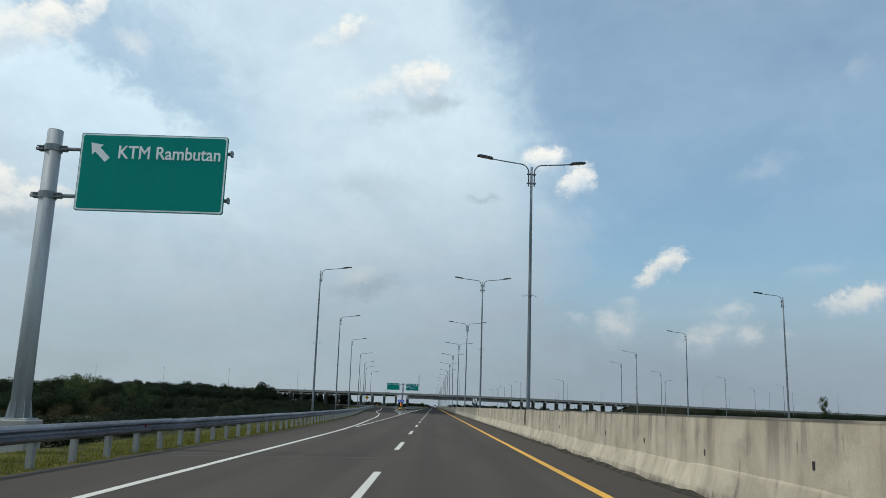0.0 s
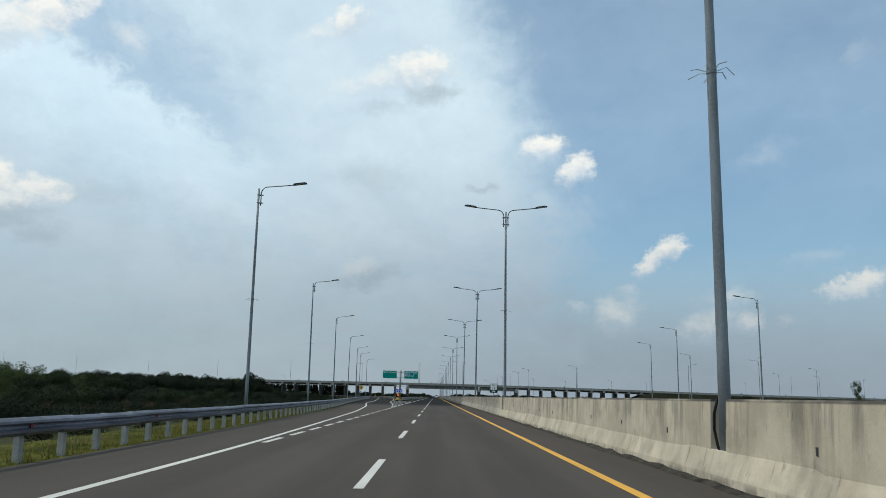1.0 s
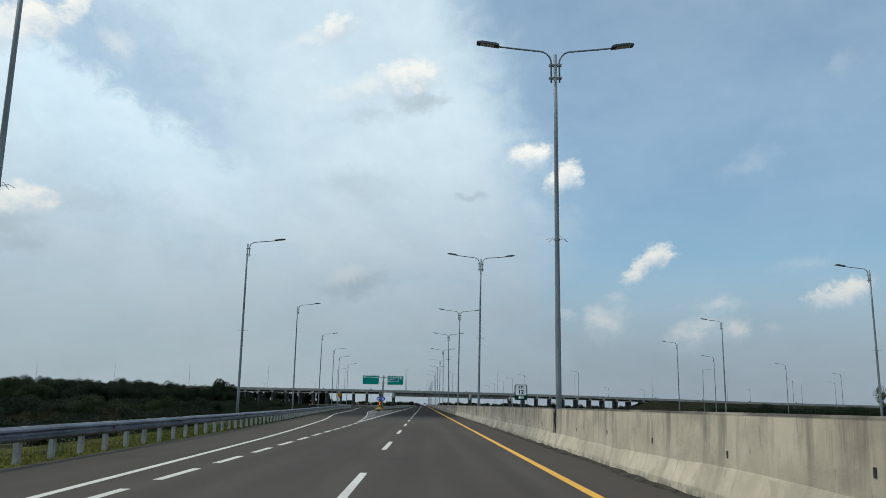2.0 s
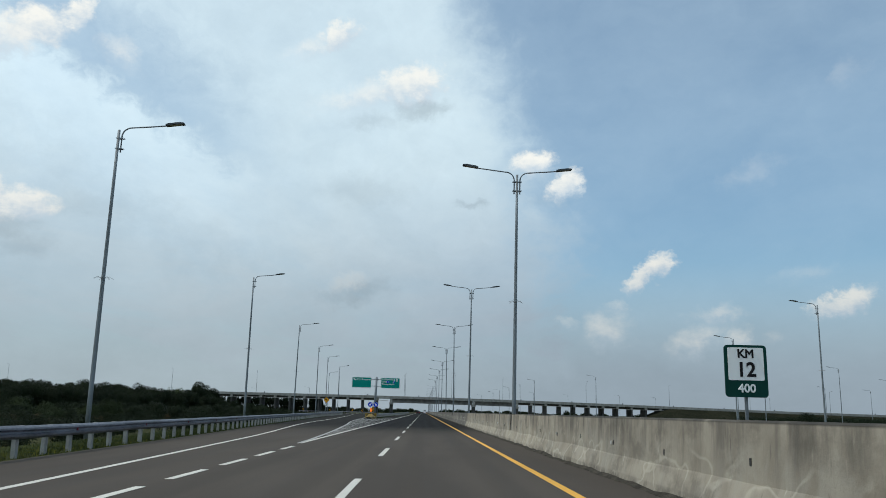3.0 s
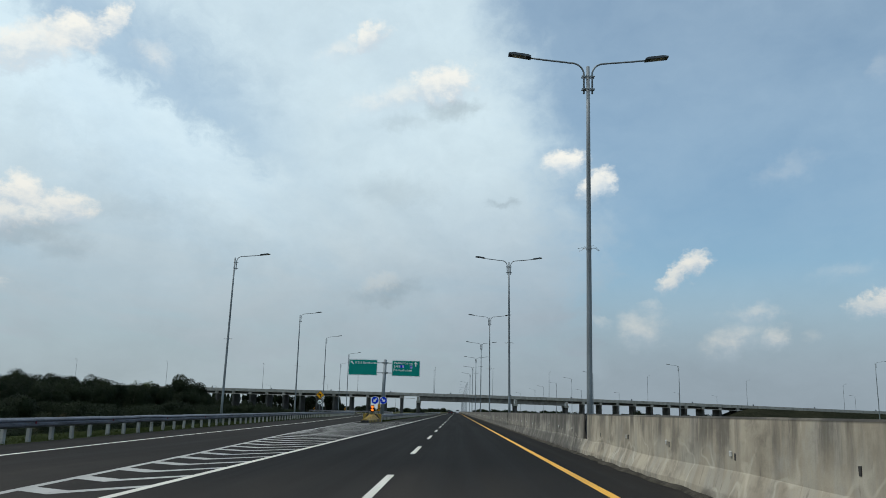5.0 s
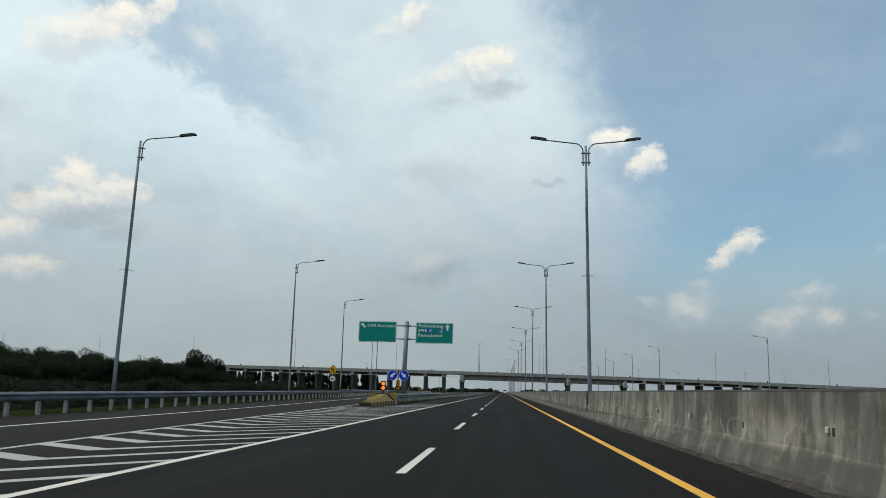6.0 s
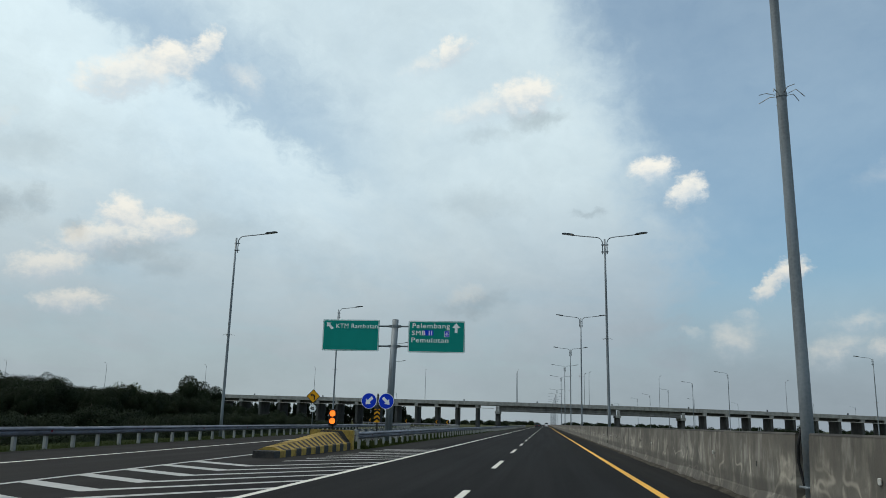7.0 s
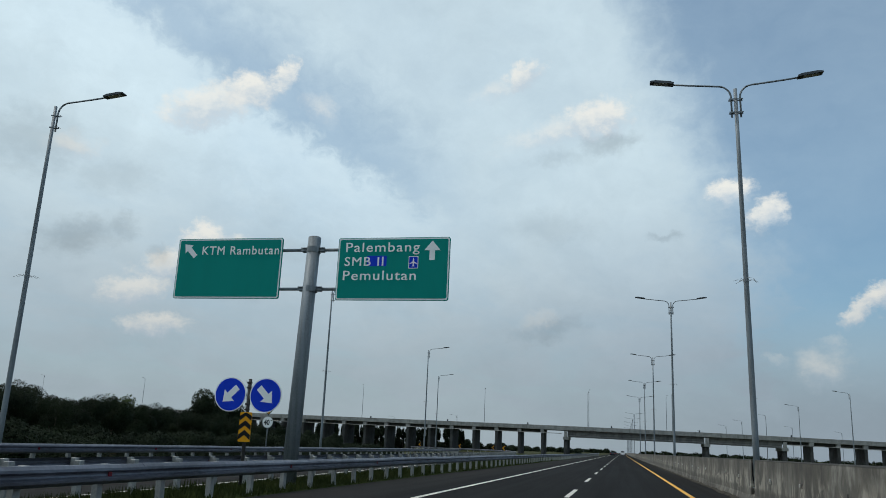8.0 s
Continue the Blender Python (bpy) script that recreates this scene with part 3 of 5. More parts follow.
def lettering(text, size, mat, parent, x, y, z, bold=0.0, stretch=1.0, align="LEFT", width=0.0, space=1.0):
    """Raised letters on a face towards -y; bold thickens the strokes, width sets the line's length."""
    cu = bpy.data.curves.new("lettering", "FONT")
    cu.body, cu.size, cu.extrude, cu.align_x, cu.resolution_u, cu.space_character = text, size, 0.003, align, 3, space
    cu.bevel_depth, cu.bevel_resolution = bold, 0
    tmp = bpy.data.objects.new("lettering", cu)
    me = bpy.data.meshes.new_from_object(tmp)
    bpy.data.objects.remove(tmp)
    bpy.data.curves.remove(cu)
    xs = [v.co.x for v in me.vertices]
    if width:
        stretch = width / (max(xs) - min(xs))
    bm = bmesh.new()
    bm.from_mesh(me)
    bpy.data.meshes.remove(me)
    bmesh.ops.remove_doubles(bm, verts=bm.verts, dist=1e-5)
    left = set(bm.verts)
    while left:
        reach, todo = set(), [next(iter(left))]
        while todo:
            v = todo.pop()
            if v not in reach:
                reach.add(v)
                todo += [e.other_vert(v) for e in v.link_edges]
        left -= reach
        one, at = bmesh.new(), {}
        for v in sorted(reach, key=lambda v: v.index):
            at[v] = one.verts.new((v.co.x * stretch, v.co.y, v.co.z))
        for f in bm.faces:
            if f.verts[0] in reach:
                one.faces.new([at[v] for v in f.verts])
        ob = part("letter", one, mat, parent)
        ob.matrix_local = pose(x, y, z, 90)
    bm.free()


# ---- plan lines: (y, x) ----
LANE_X, YELLOW_X, EDGE_X = -1.06, 2.68, -4.52
OUTER = [(-80, -4.52), (42, -4.52), (54, -4.82), (68, -5.3), (87, -5.95), (106, -7.05), (120, -7.9), (130, -8.8), (148, -10.4),
         (163, -11.3), (180, -12.0), (200, -12.9), (226, -14.5), (270, -17.3), (312, -19.8), (350, -24.0), (385, -33.0), (405, -52.0)]
RAIL = [(-80, -6.85), (40, -6.95), (60, -7.6), (87, -8.7), (112, -10.1), (140, -12.1), (170, -14.2), (200, -16.1), (225, -17.9), (270, -20.4),
        (312, -22.8), (350, -27.0), (385, -36.0), (405, -55.0)]
GORE = [(110, -4.5), (130, -5.4), (155, -6.85), (171, -8.1), (192, -9.05), (208, -9.6), (226, -10.3)]
RAMP_IN = [(206, -9.6), (226, -10.2), (250, -11.4), (300, -14.0), (350, -18.0), (380, -25.0), (398, -42.0)]
RAMP_RAIL = [(217, -9.7), (250, -10.7), (300, -13.2), (350, -17.2), (380, -24.2), (398, -41.0)]
MAIN_RAIL = [(217, -7.75), (240, -7.85), (420, -7.6), (900, -7.6)]


def steps(a, b, d):
    n = max(1, round((b - a) / d))
    return [a + (b - a) * i / n for i in range(n + 1)]


def strip(bm, left, right, ys, z):
    """A flat strip between two plan lines, each a function of y."""
    rows = [(bm.verts.new((left(y), y, z)), bm.verts.new((right(y), y, z))) for y in ys]
    for (a, b), (c, d) in zip(rows, rows[1:]):
        bm.faces.new((a, b, d, c))
    return bm


def slab(bm, left, right, ys, top, bottom):
    rows = [[bm.verts.new((fx(y), y, z)) for fx, z in ((left, top), (right, top), (right, bottom), (left, bottom))] for y in ys]
    for a, b in zip(rows, rows[1:]):
        for j in range(4):
            bm.faces.new((a[j], a[(j + 1) % 4], b[(j + 1) % 4], b[j]))
    bm.faces.new(rows[0]), bm.faces.new(rows[-1][::-1])
    bmesh.ops.recalc_face_normals(bm, faces=bm.faces)
    return bm


# ---- ground and roads ----
def build_ground():
    bm = bmesh.new()
    xs = [-4000, -1500, -600, -300] + steps(-180, -8, 8) + steps(-6, 90, 12) + [160, 300, 700, 1600, 4000]
    ys = [-2000, -600, -200] + steps(-90, 480, 10) + [600, 900, 1500, 2600, 4600]
    grid = []
    for y in ys:
        row = []
        for x in xs:
            edge = along(RAIL, min(max(y, -70), 400)) - 1.5
            drop = 0.0 if x > edge else -min(1.8, (edge - x) * 0.12)
            bumpy = 0.12 * noise.noise(Vector((x * 0.13, y * 0.13, 0))) if x < edge - 4 else 0.0
            row.append(bm.verts.new((x, y, -0.05 + drop + bumpy)))
        grid.append(row)
    for a, b in zip(grid, grid[1:]):
        for j in range(len(xs) - 1):
            bm.faces.new((a[j], a[j + 1], b[j + 1], b[j]))
    tagged(part("ground", bm, M["grass"], smooth=True), "rough grass verge and flat scrubland beside the motorway", "ground", kind="structure")


def build_verges():
    bm = slab(bmesh.new(), lambda y: along(RAIL, y) - 2.6, lambda y: along(RAIL, y) + 0.11, steps(-80, 396, 6), -0.012, -0.4)
    tagged(part("verge", bm, M["verge_soil"]), "yellow-green grass verge under the guardrail", "verge", kind="structure")
    bm = slab(bmesh.new(), lambda y: along(RAMP_RAIL, y) - 0.19, lambda y: along(MAIN_RAIL, y) + 0.24, steps(218.01, 396, 6), -0.012, -0.4)
    tagged(part("verge", bm, M["verge_soil"]), "green grass between the guardrails behind the nose", "verge", kind="structure")


def build_roads():
    left = lambda y: along(RAIL, y) + 0.12
    bm = slab(bmesh.new(), left, lambda y: 4.45, steps(-80, 218, 4), 0.0, -0.3)
    tagged(part("road", bm, M["asphalt"]), "dark grey asphalt carriageway with worn lane markings", "road", kind="structure")
    bm = slab(bmesh.new(), lambda y: along(MAIN_RAIL, y) + 0.25, lambda y: 4.45, [218.004, 250, 300, 400, 500, 700, 1000, 1600, 2600], 0.0, -0.3)
    tagged(part("road", bm, M["asphalt"]), "dark grey asphalt carriageway running straight under the viaduct", "road", kind="structure")
    bm = slab(bmesh.new(), left, lambda y: along(RAMP_RAIL, y) - 0.2, steps(218.004, 396, 4), 0.0, -0.3)
    tagged(part("road", bm, M["asphalt"]), "asphalt exit ramp bending away from the motorway", "road", kind="structure")
    bm = slab(bmesh.new(), lambda y: 4.6, lambda y: 18.0, [-80, 400, 1000, 2600], -0.02, -0.3)
    tagged(part("road", bm, M["asphalt"]), "opposite asphalt carriageway behind the concrete barrier", "road", kind="structure")


def build_markings():
    z = 0.004
    bm = strip(bmesh.new(), lambda y: YELLOW_X - 0.085, lambda y: YELLOW_X + 0.085, steps(-80, 1500, 20), z)
    tagged(part("yellow_edge_line", bm, M["yellow_line"]), "continuous yellow edge line beside the concrete barrier", "road marking", kind="structure")
    bm = strip(bmesh.new(), lambda y: along(OUTER, y) - 0.08, lambda y: along(OUTER, y) + 0.08, steps(-80, 396, 3), z)
    tagged(part("white_edge_line", bm, M["white_line"]), "continuous white edge line following the exit ramp", "road marking", kind="structure")
    bm = strip(bmesh.new(), lambda y: EDGE_X - 0.08, lambda y: EDGE_X + 0.08, steps(110.2, 1500, 20), z)
    tagged(part("white_edge_line", bm, M["white_line"]), "continuous white edge line of the main carriageway", "road marking", kind="structure")
    bm = strip(bmesh.new(), lambda y: along(RAMP_IN, y) - 0.08, lambda y: along(RAMP_IN, y) + 0.08, steps(212, 392, 4), z)
    tagged(part("white_edge_line", bm, M["white_line"]), "white line on the inner side of the ramp", "road marking", kind="structure")
    # dark strip laid on the asphalt as the exit sign's cast shadow
    bm = strip(bmesh.new(), lambda y: -6.65 + (y - 19.40) * 3.55, lambda y: -6.20 + (y - 19.40) * 3.55, steps(19.40, 20.95, 0.1), 0.002)
    tagged(part("tar_joint", bm, M["hazard_black"]), "thin dark strip painted across the carriageway for the exit sign shadow", "road joint", kind="structure")
    # the lane line: 5 m dashes in a 13 m cycle
    bm = bmesh.new()
    box(bm, (0, 0, 0), (0.14, 5.0, 0.004))
    dash = mesh_of("lane_dash", bm, M["white_line"])
    root = thing("lane_line", Matrix(), "broken white line between the two lanes", "road marking", kind="structure")
    y = 16.62 - 2.5 - 13 * 6
    while y < 760:
        d = new("lane_dash", dash)
        d.parent, d.location = root, (LANE_X, y, z)
        y += 13
    # short dashes across the mouth of the exit
    bm = bmesh.new()
    box(bm, (0, 0, 0), (0.16, 2.4, 0.004))
    dash = mesh_of("exit_dash", bm, M["white_line"])
    root = thing("exit_lane_line", Matrix(), "short white dashes across the mouth of the exit lane", "road marking", kind="structure")
    for i in range(-5, 11):
        d = new("exit_dash", dash)
        d.parent, d.location = root, (-4.38, 67.9 + 3.86 * i, z)
    # hatched nose area: bent bars between the two lines
    root = thing("gore_hatching", Matrix(), "white chevron hatching in the nose between motorway and exit", "road marking", kind="structure")
    y = 122.0
    while y < 219:
        xl, xr = along(GORE, y) + 0.02, EDGE_X - 0.02
        w = xr - xl
        xb = xl + 0.42 * w
        yb = y - 0.62 * (xb - xl)
        yr = yb + 1.45 * (xr - xb)
        bm = bmesh.new()
        a, b = 0.55, 0.42
        if y > 206:
            # beside the block only the bars towards the motorway go on
            xl = xb = -7.45 + 0.028 * (y - 206) * 2
            yb = y - 0.3
            yr = yb + 1.35 * (xr - xb)
            vs = [bm.verts.new((px, py, z - 0.001)) for px, py in ((xb, yb), (xr, yr), (xr, yr + b), (xb, yb + b))]
            bm.faces.new(vs)
            part("hatch_bar", bm, M["dull_line"], root)
            y += 2.02
            continue
        pts = [(xl, y), (xb, yb), (xr, yr), (xr, yr + b), (xb + 0.05, yb + a), (xl, y + a)]
        vs = [bm.verts.new((px, py, z - 0.001)) for px, py in pts]
        bm.faces.new((vs[0], vs[1], vs[4], vs[5])), bm.faces.new((vs[1], vs[2], vs[3], vs[4]))
        part("hatch_bar", bm, M["dull_line"], root)
        y += 2.02
    bm = strip(bmesh.new(), lambda y: along(GORE, y) - 0.08, lambda y: along(GORE, y) + 0.08, steps(110.2, 216, 3), z)
    part("hatch_border", bm, M["dull_line"], root)


# ---- concrete median barrier with its lamps ----
LAMP_Y = [-39.4, -0.15, 39.2, 79.1, 117.7, 156.6, 195.8, 235.1] + [235.35 + 39.25 * i for i in range(1, 16)]
POLE_X = 4.47
NEAR = 4.33          # near face of the upper wall


def build_barrier():
    """One stretch between two lamps: an upright wall with a chamfered top, on a battered toe with dirt along its foot."""
    far = 2 * POLE_X - NEAR

    def wave(y, size, seed):
        return noise.noise(Vector((y / size, seed, 0.5)))

    def toe_ring(y):
        """Outline of the toe at one place along the road: it was cast by hand and wanders."""
        low = float(np.interp(y, [176, 200], [0.0, 1.0]))
        crest = 0.45 - 0.24 * low + (0.022 + 0.045 * (150 < y < 190)) * wave(y, 2.2, 3.0) + 0.03 * wave(y, 6.0, 9.0)
        foot = 4.165 + 0.075 * low + 0.022 * wave(y, 4.5, 1.0)
        cell = random.Random(math.floor(y / 4.7 + 0.7 * wave(y, 9.0, 21.0)))
        foot += cell.uniform(-0.035, 0.030)
        crest += cell.uniform(-0.030, 0.025)
        for yc, wide in ((153.0, 0.30), (154.3, 0.22), (27.6, 0.18), (62.4, 0.2), (101.2, 0.25), (121.5, 0.2)):
            foot += 0.12 * max(0.0, 1 - abs(y - yc) / wide)
        foot = min(foot, NEAR - 0.05)
        rim = NEAR - 0.044
        lip = foot + 0.02
        return [(foot, 0.0), (min(lip, rim - 0.004), 0.15 + 0.02 * wave(y, 2.1, 7.0) - 0.06 * low), (rim, crest), (rim + 0.012, crest + 0.03), (NEAR + 0.02, crest + 0.035),
                (far - 0.02, 0.47), (far + 0.034, 0.46), (4.86, 0.19), (4.88, 0.0)]

    def skin(bm, rings):
        rings = [[bm.verts.new(p) for p in r] for r in rings]
        n = len(rings[0])
        for a, c in zip(rings, rings[1:]):
            for i in range(n):
                bm.faces.new((a[i], a[(i + 1) % n], c[(i + 1) % n], c[i]))
        bm.faces.new(rings[0]), bm.faces.new(rings[-1][::-1])
        bmesh.ops.recalc_face_normals(bm, faces=bm.faces)
        return bm

    def one(y0, length, fine):
        label = "weathered cream concrete median barrier with dirt streaks" if y0 < 150 else "weathered grey concrete median barrier with dirt streaks"
        root = thing("median_barrier", pose(0, y0, 0), label, "barrier", "barrier stretches", "structure")
        b, e = 0.22, length - 0.46
        wall = [(NEAR + 0.01, 0.05), (NEAR - 0.034, 0.06), (NEAR - 0.03, 0.463), (NEAR, 1.245), (NEAR + 0.025, 1.27), (far - 0.025, 1.27), (far, 1.245), (far + 0.03, 0.463), (far + 0.02, 0.06)]
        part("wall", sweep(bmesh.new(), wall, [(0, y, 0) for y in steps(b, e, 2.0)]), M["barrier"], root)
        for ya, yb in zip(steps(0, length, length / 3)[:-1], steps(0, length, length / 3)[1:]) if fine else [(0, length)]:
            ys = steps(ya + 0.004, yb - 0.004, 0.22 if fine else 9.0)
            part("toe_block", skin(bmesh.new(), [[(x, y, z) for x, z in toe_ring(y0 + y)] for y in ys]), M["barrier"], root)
        if fine:
            rings = []
            for y in steps(0.0, length, 0.35):
                foot = toe_ring(y0 + y)[0][0]
                wide, high = 0.13 + 0.09 * wave(y0 + y, 1.3, 11.0) + 0.05 * wave(y0 + y, 0.5, 4.0), 0.055 + 0.04 * wave(y0 + y, 0.9, 13.0)
                rings.append([(foot - wide, y, 0.001), (foot - wide * 0.45, y, high * 0.6), (foot + 0.012, y, high), (foot + 0.10, y, high), (foot + 0.10, y, -0.02), (foot - wide, y, -0.02)])
            part("dirt_fillet", skin(bmesh.new(), rings), M["dirt"], root, "dark dirt and crumbled mortar along the foot", True)
            # black boxes on the face in place of the slots' shaded recesses
            bm = bmesh.new()
            box(bm, (0, 0, 0), (0.02, 0.055, 0.10))
            slot = mesh_of("lifting_slot", bm, M["hazard_black"])
            for i in range(10):
                s = new("lifting_slot", slot)
                s.parent, s.location = root, (NEAR - 0.018, 2.6 + 3.71 * i, 0.72 + 0.03 * ((i * 7) % 3 - 1))
        return root

    for y, y2 in zip(LAMP_Y[:9], LAMP_Y[1:10]):
        one(y, y2 - y, True)
    plain = one(LAMP_Y[9], 39.25, False)
    for y in LAMP_Y[10:]:
        copy_thing(plain, pose(0, y, 0))
    one(LAMP_Y[-1] + 39.25, 120.0, False)
    one(LAMP_Y[0] - 39.25, 39.25, False)
    # white reflectors beside the slots on the later stretches
    bm = bmesh.new()
    box(bm, (0, 0, 0), (0.03, 0.085, 0.085), bevel=0.012)
    me = mesh_of("barrier_reflector", bm, M["dull_white"])
    rnd = random.Random(3)
    for yl in LAMP_Y[3:9]:
        for i in range(10):
            if rnd.random() < (0.35 if yl < 110 else 0.75):
                r = new("barrier_reflector", me)
                r.location = (NEAR - 0.036, yl + 2.6 + 3.71 * i + 0.16, 0.74 + rnd.uniform(-0.03, 0.03))
                tagged(r, "small white square reflector on the barrier face", "reflector", "barrier reflectors")


def lamp_arm(bm, side, r=0.032):
    """A bracket that climbs beside the pole and bows outwards."""
    pts = [(side * 0.145, 0, 12.22), (side * 0.145, 0, 12.94)]
    for i in range(1, 8):
        a = radians(84 * i / 7)
        pts.append((side * (0.145 + 0.42 * (1 - math.cos(a))), 0, 12.94 + 0.42 * math.sin(a)))
    pts += [(side * 1.0, 0, 13.405), (side * 1.5, 0, 13.455), (side * 2.05, 0, 13.52)]
    return tube(bm, pts, r, 8)


def lamp_head(bm, side):
    m = pose(side * 2.0, 0, 13.505, 0, -side * 8, 0)
    outline = [(0, 0.05), (0.12, 0.085), (0.62, 0.085), (0.80, 0.04), (0.80, 0.0), (0.0, 0.0)]
    vs = []
    for w in (-0.14, 0.14):
        vs.append([bm.verts.new((side * x, w, z)) for x, z in outline])
    n = len(outline)
    bm.faces.new(vs[0]), bm.faces.new(vs[1][::-1])
    for j in range(n):
        bm.faces.new((vs[0][j], vs[0][(j + 1) % n], vs[1][(j + 1) % n], vs[1][j]))
    bmesh.ops.recalc_face_normals(bm, faces=bm.faces)
    bmesh.ops.transform(bm, matrix=m, verts=bm.verts)
    return bm


def street_lamp(name, sides, m, label, group, foot=0.0):
    root = thing(name, m, label, "street lamp", group)
    zs = [foot, 2.0, 6.0, 10.0, 13.24]
    pole = part("pole", tube(bmesh.new(), [(0, 0, z) for z in zs], [0.102 - 0.0033 * z for z in zs], 14), M["galv"], root, smooth=True)
    for zc in (12.38, 12.85):
        bm = bmesh.new()
        for fy in (-0.07, 0.07):
            box(bm, (0, fy, zc), (0.46 if len(sides) == 2 else 0.32, 0.014, 0.05), bevel=0.003)
        for fx in [q * 0.145 for q in sides]:
            tube(bm, [(fx + 0.05, -0.085, zc), (fx + 0.05, 0.085, zc)], 0.011, 6)
        if len(sides) == 1:
            bmesh.ops.translate(bm, vec=(sides[0] * 0.08, 0, 0), verts=bm.verts)
        part("clamp", bm, M["galv"], root)
    for s in sides:
        arm = part("arm", lamp_arm(bmesh.new(), s), M["galv"], root, smooth=True)
        head = part("lamp_head", lamp_head(bmesh.new(), s), M["lamp"], root, "dark flat LED lamp head")
        bm = box(bmesh.new(), (0.42, 0, -0.006), (0.5, 0.2, 0.014))
        if s < 0:
            bmesh.ops.translate(bm, vec=(-0.84, 0, 0), verts=bm.verts)
        bmesh.ops.transform(bm, matrix=pose(s * 2.0, 0, 13.505, 0, -s * 8, 0), verts=bm.verts)
        part("lens", bm, M["lens"], head)
    # ring of bent climbing guards half way up
    bm = bmesh.new()
    tube(bm, [(0, 0, 6.66), (0, 0, 6.74)], 0.088, 14)
    part("guard_ring", bm, M["galv"], root)
    rnd = random.Random(11)
    for i in range(7):
        a = 2 * math.pi * i / 7 + 0.3
        l, d = 0.30 + rnd.uniform(-0.05, 0.08), rnd.uniform(-0.1, 0.16)
        bm = tube(bmesh.new(), [(0.1 * math.cos(a), 0.1 * math.sin(a), 6.7), (0.24 * math.cos(a), 0.24 * math.sin(a), 6.74),
                                ((0.1 + l) * math.cos(a + 0.2), (0.1 + l) * math.sin(a + 0.2), 6.72 - d)], 0.007, 5)
        part("guard_wire", bm, M["post"], root)
    if len(sides) == 2:
        bm = tube(bmesh.new(), [(-0.06, 0.10, 1.3), (-0.10, 0.16, 1.05), (-0.11, 0.16, 0.8), (-0.08, 0.12, 0.55), (-0.10, 0.02, 0.47)], 0.022, 7)
        part("cable", bm, M["ink"], root, "loose black cable", True)
        part("base_plate", box(bmesh.new(), (0, 0, 0.45), (0.26, 0.34, 0.03), bevel=0.006), M["galv"], root)
    return root


def build_lamps():
    label = "tall galvanised twin-arm street lamp standing in the median barrier"
    base = street_lamp("street_lamp", (-1, 1), pose(POLE_X, LAMP_Y[0], 0), label, "median lamps", 0.2)
    # each one stands a little out of true: height over the plan, lean and turn in degrees
    stance = {39.2: (0.02, 0.35, 6.5), 79.1: (0.33, 0.1, -1.5), 117.7: (-0.05, 0.57, 1.0), 156.6: (-0.05, 0.5, 0.0), 195.8: (0.28, -0.55, 3.5), 235.1: (0.18, -0.5, 0.0)}
    for y in LAMP_Y[1:]:
        if abs(y - 432) > 9:
            up, lean, turn = stance.get(y, (0.0, 0.0, 0.0))
            copy_thing(base, pose(POLE_X, y, 0, 0, lean, turn) @ Matrix.Diagonal((1, 1, 1 + up / 13.2, 1)))
    one = street_lamp("street_lamp", (1,), pose(-10.63, 72.1, -0.2, 0, 0, 2), "tall galvanised single-arm street lamp behind the guardrail", "ramp lamps")
    copy_thing(one, pose(-18.1, 193.5, -0.2, 0, 0.8, 2))
    for x, y in ((-13.45, 112.2), (-15.75, 151.5), (-20.2, 232.8), (-22.9, 270.5), (-24.4, 311.8), (-32.0, 352.0)):
        copy_thing(one, pose(x, y, -0.2, 0, 0, 2) @ Matrix.Diagonal((1, 1, 1.03 if y > 240 else 1, 1)))
    right = [(33.5, 77), (36.3, 116.2), (39.4, 157.5), (44.9, 194), (65.0, 231.5), (92.3, 256), (83.4, 292), (49.9, 312.0), (31.0, 38.0), (38.2, 356.8), (38.0, 397.0), (38.3, 440.5), (37.9, 482.3), (38.6, 528.5)]
    right += [(60, 520), (86, 560), (38, 610), (112, 540), (150, 600), (-62, 520), (-100, 565), (-140, 600), (-38, 640), (190, 520)]
    right += [(132, 305), (150, 378), (170, 383)]
    for x, y in right:
        o = copy_thing(one, pose(x, y, -0.9 if y == 312.0 else 0.0 if x == 150 else -0.6, 0, 0, 0 if x == 83.4 else 180))
        tagged(o, "tall single-arm street lamp beyond the opposite carriageway", group="far lamps")


# ---- guardrails ----
def rail_profile():
    """Folded W section, 0.31 m high, as (side, up) from its middle, 4 mm thick."""
    face = [(0.0, -0.155), (-0.02, -0.15), (-0.075, -0.10), (-0.08, -0.06), (-0.01, -0.025), (-0.004, 0.0),
            (-0.01, 0.025), (-0.08, 0.06), (-0.075, 0.10), (-0.02, 0.15), (0.0, 0.155)]
    return face + [(s + 0.006, u) for s, u in reversed(face)]


